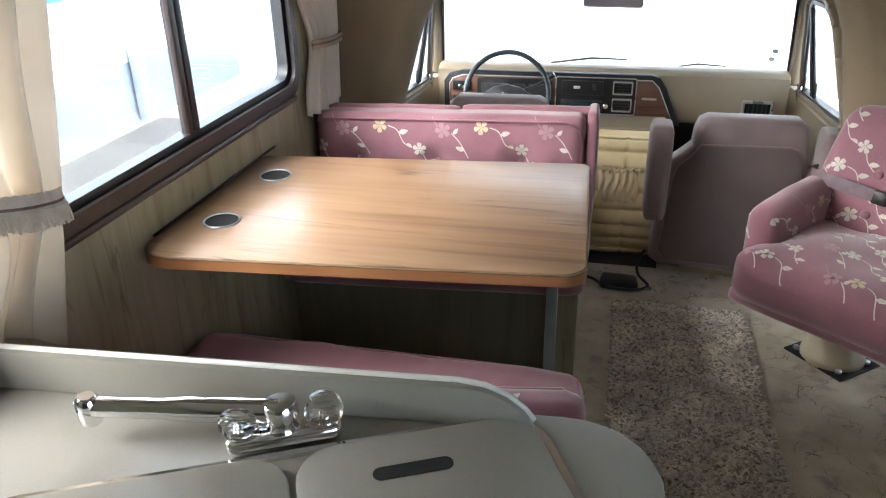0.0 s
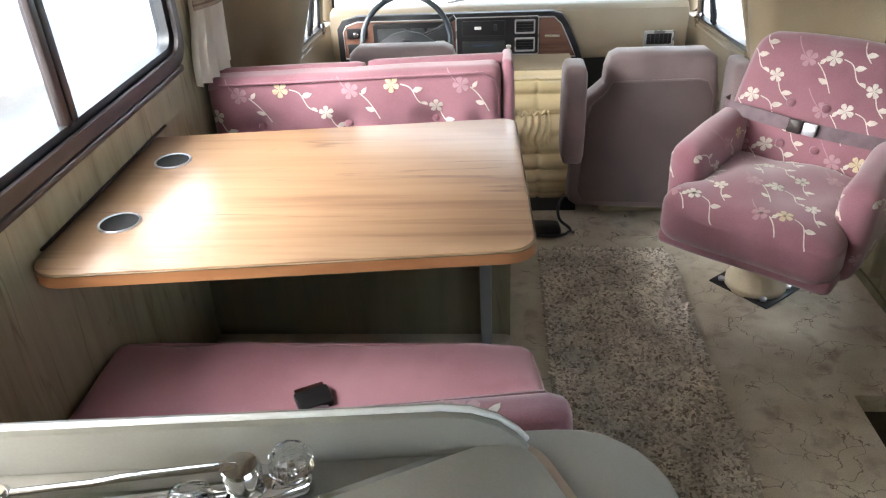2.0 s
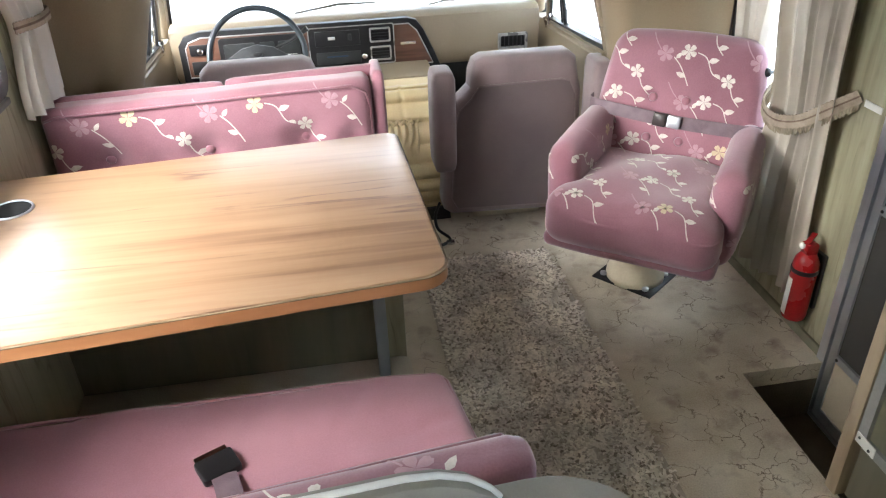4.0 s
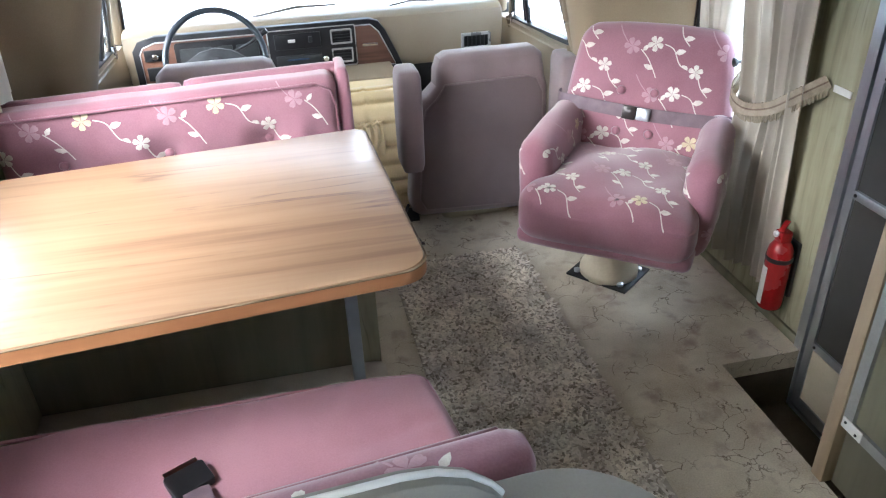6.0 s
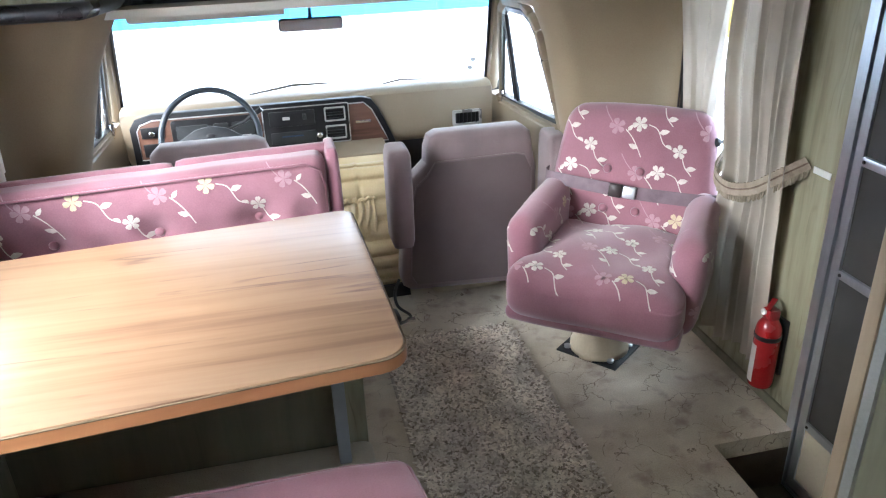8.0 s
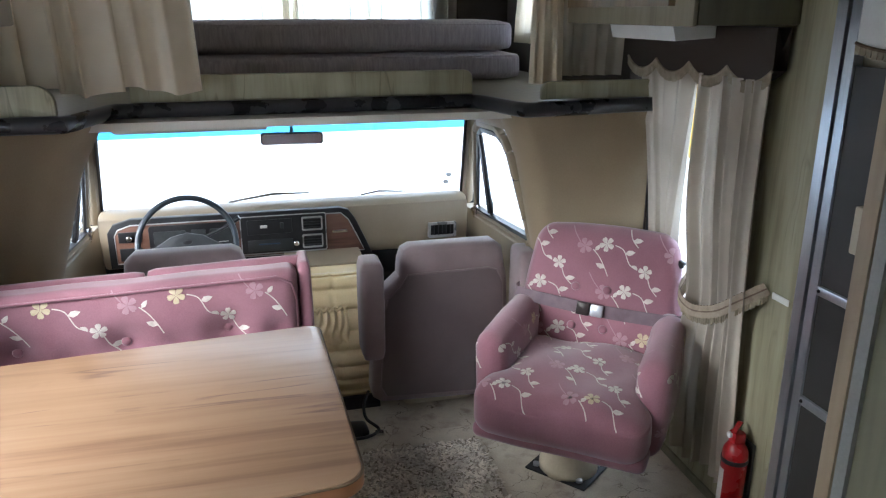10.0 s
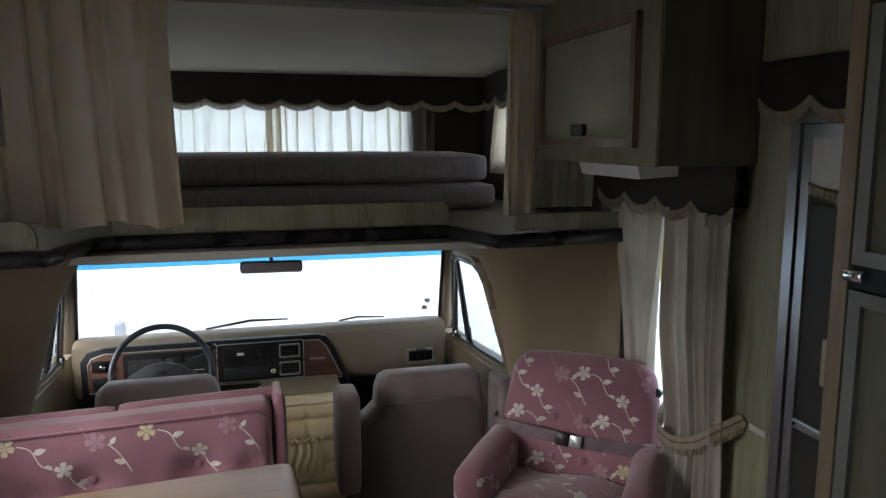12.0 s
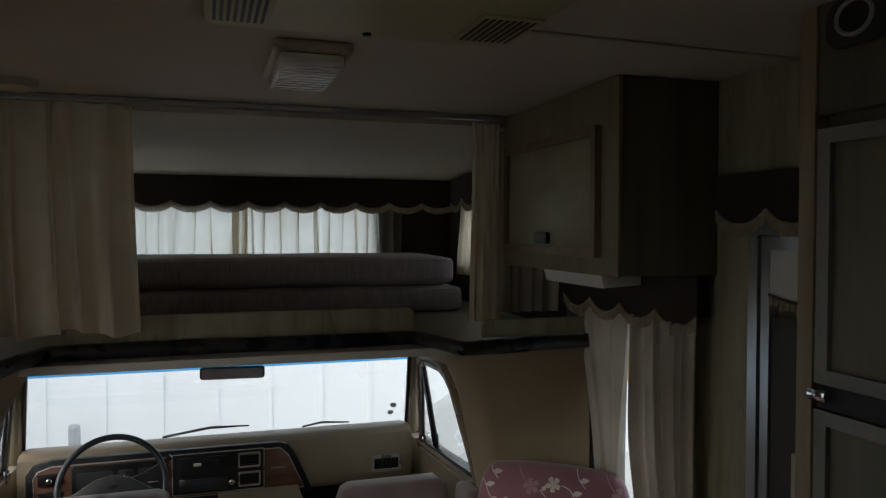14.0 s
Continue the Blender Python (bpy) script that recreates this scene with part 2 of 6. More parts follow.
soil2.inputs[7].default_value = (0.29, 0.205, 0.165, 1)
cl.new(scut.outputs[0], soil2.inputs[0])
cl.new(soil.outputs[2], soil2.inputs[6])
cl.new(soil2.outputs[2], bsdf.inputs["Base Color"])
CARPET_PALE = surface("pale_footwell_carpet", (0.50, 0.46, 0.37), (0.64, 0.60, 0.50), 0.95, 6.0, fine=260, bump=0.6, depth=0.004)
COUNTER = surface("counter_laminate", (0.29, 0.275, 0.24), (0.35, 0.335, 0.295), 0.33, 3.0, fine=350, bump=0.03, depth=0.0005)
SPLASH = surface("splash_laminate", (0.25, 0.238, 0.205), (0.30, 0.285, 0.25), 0.4, 3.0, fine=350, bump=0.03, depth=0.0005)
CEIL = surface("ceiling_vinyl", (0.58, 0.54, 0.46), (0.66, 0.62, 0.54), 0.7, 2.0, fine=180, bump=0.12, depth=0.001)
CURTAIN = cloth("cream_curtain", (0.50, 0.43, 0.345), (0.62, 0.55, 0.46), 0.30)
# Bunk cloth is paler and warmer, the backlit glow put into its colour.
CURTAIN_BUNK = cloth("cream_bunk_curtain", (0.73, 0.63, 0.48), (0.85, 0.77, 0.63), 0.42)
# Curtain cloth darkened by the tall window, its shade put into the colour.
CURTAIN_SHADED = cloth("shaded_lined_curtain", (0.42, 0.365, 0.295), (0.53, 0.47, 0.39), 0.13)
# Curtain cloth whitened for the short curtain, bright light put into the colour.
CURTAIN_LIT = cloth("lit_lined_curtain", (0.83, 0.78, 0.70), (0.90, 0.86, 0.79), 0.12)
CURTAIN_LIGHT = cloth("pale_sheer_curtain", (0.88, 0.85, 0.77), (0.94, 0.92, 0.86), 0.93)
# Lining cloth with the orange light on it put into the colour.
LINING_LIT = cloth("lit_lining", (0.55, 0.37, 0.17), (0.66, 0.46, 0.24), 0.4)
STICKER = cloth("translucent_sticker", (0.66, 0.67, 0.67), (0.75, 0.76, 0.76), 0.6)
FRINGE = surface("cream_fringe", (0.27, 0.22, 0.15), (0.42, 0.355, 0.26), 0.9, 40.0, fine=300, bump=0.5, depth=0.002)
# Fringe lightened for the rear tieback, the missing light put into its colour.
FRINGE_LIT = surface("lit_cream_fringe", (0.56, 0.50, 0.41), (0.72, 0.66, 0.56), 0.9, 40.0, fine=300, bump=0.5, depth=0.002)
TIE = surface("tieback_cloth", (0.27, 0.215, 0.155), (0.42, 0.345, 0.26), 0.9, 40.0, fine=300, bump=0.5, depth=0.002)
BRAID = surface("brown_braid", (0.13, 0.085, 0.06), (0.24, 0.17, 0.12), 0.9, 40.0, fine=300, bump=0.5, depth=0.002)
VALANCE = surface("dark_brown_velvet", (0.022, 0.013, 0.009), (0.038, 0.024, 0.016), 0.9, 6.0, fine=250, bump=0.2, depth=0.001, sheen=0.2)
BLACK = surface("black_plastic", (0.009, 0.009, 0.010), (0.019, 0.019, 0.021), 0.38, 10.0, fine=200, bump=0.08, depth=0.0005)
# Matte black for flat pieces that stand in for shade inside recesses.
RECESS_SHADE = surface("matte_recess_shade", (0.01, 0.01, 0.01), (0.02, 0.02, 0.02), 0.95, 10.0, fine=100, bump=0.0)
DARK_TRIM = surface("dark_bronze_trim", (0.028, 0.019, 0.018), (0.05, 0.036, 0.034), 0.36, 8.0, fine=150, bump=0.05, depth=0.0005, metal=0.3)
RUBBER = surface("black_vinyl_edge", (0.012, 0.012, 0.014), (0.028, 0.027, 0.03), 0.28, 8.0, fine=120, bump=0.05, depth=0.0005)
GREYPANEL = surface("grey_gauge_face", (0.025, 0.027, 0.028), (0.045, 0.048, 0.05), 0.45, 10.0, fine=200, bump=0.05, depth=0.0005)
BRIGHT = surface("bright_trim_metal", (0.46, 0.45, 0.44), (0.58, 0.57, 0.56), 0.3, 12.0, fine=120, bump=0.02, depth=0.0005, metal=0.55)
CHROME = surface("chrome", (0.78, 0.78, 0.80), (0.86, 0.86, 0.87), 0.10, 12.0, fine=120, bump=0.02, depth=0.0005, metal=1.0, rough_vary=0.05)
ALU = surface("aluminium", (0.52, 0.54, 0.57), (0.64, 0.66, 0.69), 0.34, 8.0, stretch=(1, 1, 0.1), fine=160, bump=0.04, depth=0.0005, metal=0.9)
RED = surface("red_enamel", (0.27, 0.008, 0.011), (0.36, 0.014, 0.016), 0.25, 8.0, fine=150, bump=0.03, depth=0.0005, coat=0.3)
WHITE = surface("white_plastic", (0.70, 0.69, 0.65), (0.78, 0.77, 0.73), 0.4, 8.0, fine=150, bump=0.04, depth=0.0005)
BEIGE = surface("beige_plastic", (0.48, 0.42, 0.30), (0.56, 0.50, 0.37), 0.45, 8.0, fine=150, bump=0.05, depth=0.0005)
MATTRESS = surface("grey_mattress_ticking", (0.34, 0.295, 0.30), (0.50, 0.445, 0.45), 0.9, 30.0, stretch=(4, 4, 0.4), fine=200, bump=0.35, depth=0.001, sheen=0.2)
BELT = surface("mauve_webbing", (0.13, 0.085, 0.10), (0.20, 0.14, 0.16), 0.6, 30.0, fine=500, bump=0.4, depth=0.001)
RUG = surface("shaggy_rug_yarn", (0.10, 0.08, 0.06), (0.40, 0.35, 0.29), 0.95, 60.0, detail=3.0, fine=140, bump=0.0, gain=(0.36, 0.62), fine_mix=0.5)
SCREEN = surface("dark_screen_mesh", (0.035, 0.033, 0.03), (0.055, 0.05, 0.046), 0.5, 6.0, fine=700, bump=0.3, depth=0.0005)
GLASS = clear("window_glass", (0.97, 0.99, 0.99))
ACRYLIC = clear("clear_acrylic", (0.97, 0.98, 0.96), 0.12, 1.3)
# Opaque white lens, the windscreen light on it put into the colour.
LENS = surface("prismatic_lens", (0.80, 0.80, 0.77), (0.88, 0.88, 0.85), 0.07, 30.0, fine=90, bump=0.5, depth=0.002, coat=0.6, rough_vary=0.04)
BLUE_BAND = clear("blue_sunshade_band", (0.10, 0.45, 0.85), 0.0)
MIRROR = surface("mirror_glass", (0.74, 0.77, 0.80), (0.80, 0.83, 0.86), 0.36, 3.0, fine=20, bump=0.0, metal=1.0, rough_vary=0.02)
TARMAC = surface("pale_concrete_yard", (0.42, 0.41, 0.39), (0.54, 0.53, 0.51), 0.9, 0.8, fine=30, bump=0.3, depth=0.01)
SIDING = surface("white_siding", (0.80, 0.81, 0.82), (0.87, 0.88, 0.88), 0.5, 1.0, fine=20, bump=0.05, depth=0.002)
SIDING_GREY = surface("grey_siding", (0.30, 0.32, 0.34), (0.38, 0.40, 0.42), 0.5, 1.0, fine=20, bump=0.05, depth=0.002)
FRIDGE_GREY = surface("pale_grey_metal", (0.24, 0.24, 0.22), (0.31, 0.31, 0.285), 0.42, 5.0, fine=150, bump=0.05, depth=0.001)
SIDING_DARK = surface("grey_trailer_panel", (0.24, 0.27, 0.31), (0.31, 0.34, 0.38), 0.5, 1.0, fine=20, bump=0.05, depth=0.002)
SIDING_BLUE = surface("blue_stripe_paint", (0.05, 0.18, 0.42), (0.07, 0.24, 0.5), 0.4, 1.0, fine=20, bump=0.03, depth=0.002)
YELLOW = surface("yellow_paint", (0.70, 0.42, 0.03), (0.82, 0.52, 0.05), 0.4, 4.0, fine=60, bump=0.04, depth=0.001)

# ---- building helpers ----


def link(name, bm, material, smooth=False):
    me = bpy.data.meshes.new(name)
    bmesh.ops.recalc_face_normals(bm, faces=bm.faces)
    if smooth:
        for f in bm.faces:
            f.smooth = True
    bm.to_mesh(me)
    bm.free()
    me.materials.append(material)
    if smooth == "auto":
        me.set_sharp_from_angle(angle=radians(38))
    return new(name, me)


def part(name, bm, material, parent, label="", smooth="auto"):
    """One mesh, built in world metres, under a thing or a part."""
    ob = link(name, bm, material, smooth)
    if parent is not None:
        ob.parent = parent
        ob.matrix_parent_inverse = world_of(parent).inverted()
    if label:
        ob["label"] = label
    return ob


def world_of(ob):
    m = ob.matrix_basis.copy()
    if ob.parent is not None:
        m = world_of(ob.parent) @ ob.matrix_parent_inverse @ m
    return m


def thing(name, at, label, category, group="", kind=""):
    ob = new(name)
    ob.empty_display_size = 0.05
    ob.location = at
    ob.matrix_basis = Matrix.Translation(at)
    return tagged(ob, label, category, group, kind)


def fixed(name, bm, material, label, category, smooth="auto", kind="structure"):
    return tagged(link(name, bm, material, smooth), label, category, "", kind)


def box(lo, hi, r=0.0, seg=2, bm=None, turn=None):
    """A box from corner to corner, its edges rounded by r."""
    bm = bm or bmesh.new()
    vs = bmesh.ops.create_cube(bm, size=1.0)["verts"]
    lo, hi = Vector(lo), Vector(hi)
    for v in vs:
        v.co = Vector([(lo[i] + hi[i]) / 2 + v.co[i] * (hi[i] - lo[i]) for i in range(3)])
    if turn is not None:
        for v in vs:
            v.co = turn @ v.co
    if r > 0:
        es = list({e for v in vs for e in v.link_edges})
        bmesh.ops.bevel(bm, geom=es, offset=r, segments=seg, profile=0.5, affect="EDGES", clamp_overlap=True)
    return bm


def prism(pts, axis, a, b, r=0.0, seg=2, bm=None, turn=None):
    """A flat outline, pushed from a to b along an axis. pts are the other two coordinates in x, y, z order."""
    bm = bm or bmesh.new()
    k = "xyz".index(axis)

    def at(p, d):
        c = list(p)
        c.insert(k, d)
        v = Vector(c)
        return turn @ v if turn is not None else v
    lo = [bm.verts.new(at(p, a)) for p in pts]
    hi = [bm.verts.new(at(p, b)) for p in pts]
    n = len(pts)
    fs = [bm.faces.new(lo), bm.faces.new(hi[::-1])]
    fs += [bm.faces.new((lo[i], hi[i], hi[(i + 1) % n], lo[(i + 1) % n])) for i in range(n)]
    bmesh.ops.recalc_face_normals(bm, faces=fs)
    if r > 0:
        es = list({e for f in fs[:2] for e in f.edges})
        bmesh.ops.bevel(bm, geom=es, offset=r, segments=seg, profile=0.5, affect="EDGES", clamp_overlap=True)
    return bm


def rounded(x0, y0, x1, y1, r, n=6):
    """Outline of a rectangle with round corners; r is one radius or four, from the low corner counter-clockwise."""
    rs = r if isinstance(r, (list, tuple)) else [r] * 4
    out = []
    for (cx, cy, sx, sy, a0), q in zip(((x0, y0, 1, 1, 180), (x1, y0, -1, 1, 270), (x1, y1, -1, -1, 0), (x0, y1, 1, -1, 90)), rs):
        if q <= 0:
            out.append((cx, cy))
            continue
        for i in range(n + 1):
            a = radians(a0 + 90 * i / n)
            out.append((cx + sx * q + q * math.cos(a), cy + sy * q + q * math.sin(a)))
    return out


def ring(outer, inner, axis, a, b, bm=None, turn=None):
    """A frame between two outlines with the same number of points."""
    bm = bm or bmesh.new()
    k = "xyz".index(axis)

    def at(p, d):
        c = list(p)
        c.insert(k, d)
        v = Vector(c)
        return bm.verts.new(turn @ v if turn is not None else v)
    rows = [[at(p, d) for p in o] for o, d in ((outer, a), (inner, a), (inner, b), (outer, b))]
    n = len(outer)
    for j in range(4):
        for i in range(n):
            bm.faces.new((rows[j][i], rows[j][(i + 1) % n], rows[(j + 1) % 4][(i + 1) % n], rows[(j + 1) % 4][i]))
    return bm


def beam(p, q, w, h, up=(0, 0, 1), r=0.0, bm=None):
    """A bar from p to q, w wide and h high."""
    p, q = Vector(p), Vector(q)
    d = (q - p).normalized()
    s = d.cross(Vector(up)).normalized()
    u = s.cross(d)
    m = Matrix((s, d, u)).transposed().to_4x4()
    m.translation = (p + q) / 2
    half = (q - p).length / 2
    return box((-w / 2, -half, -h / 2), (w / 2, half, h / 2), r, 2, bm, m)


def tube(pts, radius, seg=10, bm=None, closed=False):
    """A round bar along points; radius is one value or one for each point."""
    bm = bm or bmesh.new()
    pts = [Vector(p) for p in pts]
    n = len(pts)
    rows, side = [], None
    for i, p in enumerate(pts):
        a, b = (pts[i - 1], pts[(i + 1) % n]) if closed else (pts[max(i - 1, 0)], pts[min(i + 1, n - 1)])
        d = (b - a).normalized()
        if side is None:
            side = d.orthogonal().normalized()
        side = (side - d * side.dot(d)).normalized()
        o = d.cross(side)
        rad = radius[i] if isinstance(radius, (list, tuple)) else radius
        rows.append([bm.verts.new(p + rad * (math.cos(k * math.tau / seg) * side + math.sin(k * math.tau / seg) * o)) for k in range(seg)])
    for i in range(n if closed else n - 1):
        for k in range(seg):
            bm.faces.new((rows[i][k], rows[i][(k + 1) % seg], rows[(i + 1) % n][(k + 1) % seg], rows[(i + 1) % n][k]))
    if not closed:
        bm.faces.new(rows[0][::-1])
        bm.faces.new(rows[-1])
    return bm


def lathe(profile, centre, seg=20, bm=None, turn=None):
    """A turned shape: (radius, height) pairs round the z axis at centre."""
    bm = bm or bmesh.new()
    c = Vector(centre)
    rows = []
    for rad, z in profile:
        row = []
        for k in range(seg):
            v = Vector((rad * math.cos(k * math.tau / seg), rad * math.sin(k * math.tau / seg), z))
            row.append(bm.verts.new(c + (turn @ v if turn is not None else v)))
        rows.append(row)
    for a, b in zip(rows, rows[1:]):
        for k in range(seg):
            bm.faces.new((a[k], a[(k + 1) % seg], b[(k + 1) % seg], b[k]))
    bm.faces.new(rows[0][::-1])
    bm.faces.new(rows[-1])
    return bm


def grid(nu, nv, f, bm=None):
    """A sheet of points f(u, v), u and v from 0 to 1."""
    bm = bm or bmesh.new()
    vs = [[bm.verts.new(f(i / nu, j / nv)) for j in range(nv + 1)] for i in range(nu + 1)]
    for i in range(nu):
        for j in range(nv):
            bm.faces.new((vs[i][j], vs[i + 1][j], vs[i + 1][j + 1], vs[i][j + 1]))
    return bm


def cushion(lo, hi, r, puff=(0, 0, 0), cuts=14, wobble=0.0, tufts=(), turn=None, seed=0.0):
    """A stuffed block: round edges, faces swollen by puff metres, small dents at the tufts (points with a depth)."""
    bm = bmesh.new()
    bmesh.ops.create_cube(bm, size=2.0)
    bmesh.ops.subdivide_edges(bm, edges=bm.edges[:], cuts=cuts, use_grid_fill=True)
    lo, hi = Vector(lo), Vector(hi)
    mid, half = (lo + hi) / 2, (hi - lo) / 2
    for v in bm.verts:
        q = v.co.copy()
        p = Vector([mid[i] + math.copysign(half[i] * (1 - (1 - abs(q[i])) ** 1.25), q[i]) for i in range(3)])
        core = Vector([min(max(p[i], lo[i] + r), hi[i] - r) for i in range(3)])
        d = p - core
        if d.length > 1e-9:
            p = core + d.normalized() * r
        for i in range(3):
            if puff[i]:
                a, b = [(p[j] - mid[j]) / half[j] for j in range(3) if j != i]
                p[i] += math.copysign(1, q[i]) * abs(q[i]) ** 3 * puff[i] * max(0, 1 - a * a) * max(0, 1 - b * b)
        if wobble:
            p += wobble * noise.noise_vector(p * 7.0 + Vector((seed, 0, 0)))
        for at, rad, deep, way in tufts:
            k = (p - Vector(at)).length / rad
            if k < 1:
                p += Vector(way) * deep * (1 - k) ** 2
        v.co = turn @ p if turn is not None else p
    return bm


def spun(pts, n=4):
    """A smooth line through points."""
    pts = [Vector(p) for p in pts]
    out = []
    for i in range(len(pts) - 1):
        a, b, c, d = pts[max(i - 1, 0)], pts[i], pts[i + 1], pts[min(i + 2, len(pts) - 1)]
        for k in range(n):
            t = k / n
            out.append(0.5 * ((2 * b) + (c - a) * t + (2 * a - 5 * b + 4 * c - d) * t * t + (3 * b - a - 3 * c + d) * t ** 3))
    return out + [pts[-1]]


def pleated(p0, p1, z0, z1, folds, depth, out, gather=None, seed=1, rows=22, hem=0.0, over=0.10):
    """A pleated curtain from p0 to p1 (x, y) with folds of uneven width that lap over one another.
    gather(v) gives the squeeze towards a side and its amount at height v (0 foot, 1 top)."""
    rnd = random.Random(seed)
    n = folds + 3
    wide = [rnd.uniform(0.55, 1.5) for _ in range(folds)]
    ends = [0.0]
    for w in wide:
        ends.append(ends[-1] + w / sum(wide))
    tall = [rnd.uniform(0.35, 1.3) for _ in range(n)]
    drift = [rnd.uniform(-0.16, 0.16) for _ in range(n)]
    lap = [rnd.uniform(0.3, 1.5) for _ in range(n)]
    p0, p1, o = Vector((*p0, 0)), Vector((*p1, 0)), Vector((*out, 0))

    def f(u, v):
        g0, g1 = gather(v) if gather else (0.0, 1.0)
        i = 0
        while i < folds - 1 and u > ends[i + 1]:
            i += 1
        a = min(1.0, max(0.0, (u - ends[i]) / (ends[i + 1] - ends[i])))
        k = i + a
        e = a * a * (3 - 2 * a)
        amp = tall[i] * (1 - e) + tall[i + 1] * e
        dr = drift[i] * (1 - e) + drift[i + 1] * e
        lp = lap[i] * (1 - e) + lap[i + 1] * e
        turn = (k + dr * (1 - v) * 1.4 + 0.05 * math.sin(4 * v + 9 * dr)) * math.tau
        side = math.sin(min(1.0, u * 12) * math.pi / 2) * math.sin(min(1.0, (1 - u) * 12) * math.pi / 2)
        us = u + side * over * lp / folds * math.sin(turn + 1.2)
        p = p0.lerp(p1, g0 + (g1 - g0) * us)
        swell = 0.75 + 0.35 * (1 - v)
        p += o * (depth * amp * swell * (math.sin(turn) + 0.22 * math.sin(2 * turn + 7 * dr)) + 0.012 * math.sin(3 * v + 4 * u + seed))
        z = z0 + (z1 - z0) * v + hem * math.sin(k * 2.0 + seed) * (1 - v)
        return Vector((p.x, p.y, z))
    return grid(folds * 14, rows, f)


def scalloped(p0, p1, z_top, z_low, n, out, thick=0.02, dip=0.035, bm=None):
    """A valance board whose lower edge hangs in n swags with raised points between them."""
    bm = bm or bmesh.new()
    p0, p1, o = Vector((*p0, 0)), Vector((*p1, 0)), Vector((*out, 0)) * thick
    m = n * 10
    rows = []
    for i in range(m + 1):
        u = i / m
        a = (u * n) % 1.0
        z = z_low + dip * (2 * abs(a - 0.5)) ** 2.2
        p = p0.lerp(p1, u)
        rows.append([bm.verts.new((q.x, q.y, zz)) for q in (p, p + o) for zz in (z_top, z)])
    for a, b in zip(rows, rows[1:]):
        bm.faces.new((a[0], a[1], b[1], b[0]))
        bm.faces.new((a[2], b[2], b[3], a[3]))
        bm.faces.new((a[0], b[0], b[2], a[2]))
        bm.faces.new((a[1], a[3], b[3], b[1]))
    bm.faces.new(rows[0])
    bm.faces.new(rows[-1])
    return bm


def fringe(p0, p1, z_low, n, out, dip=0.035, drop=0.03, thick=0.02, strands=44):
    """The braid and strands that hang along the swags of a valance."""
    p0, p1, o = Vector((*p0, 0)), Vector((*p1, 0)), Vector((*out, 0))
    rnd = random.Random(5)
    m = n * strands
    braid, hang = bmesh.new(), bmesh.new()
    line = []
    for i in range(m + 1):
        u = i / m
        z = z_low + dip * (2 * abs((u * n) % 1.0 - 0.5)) ** 2.2
        line.append((p0.lerp(p1, u) + o * (thick + 0.002), z))
    tube([(p.x, p.y, z) for p, z in line], 0.0042, 6, braid)
    step = (p1 - p0) / m
    for p, z in line[:-1]:
        d = drop * rnd.uniform(0.92, 1.04)
        a = p + step * 0.03 - o * 0.001
        b = p + step * 0.97 - o * 0.001
        vs = [hang.verts.new((q.x + w.x, q.y + w.y, zz)) for w in (Vector((0, 0, 0)), o * 0.003) for q, zz in ((a, z), (b, z), (b - step * 0.1, z - d), (a + step * 0.1, z - d))]
        hang.faces.new(vs[:4])
        hang.faces.new(vs[4:][::-1])
        for k in range(4):
            hang.faces.new((vs[k], vs[4 + k], vs[4 + (k + 1) % 4], vs[(k + 1) % 4]))
    return braid, hang


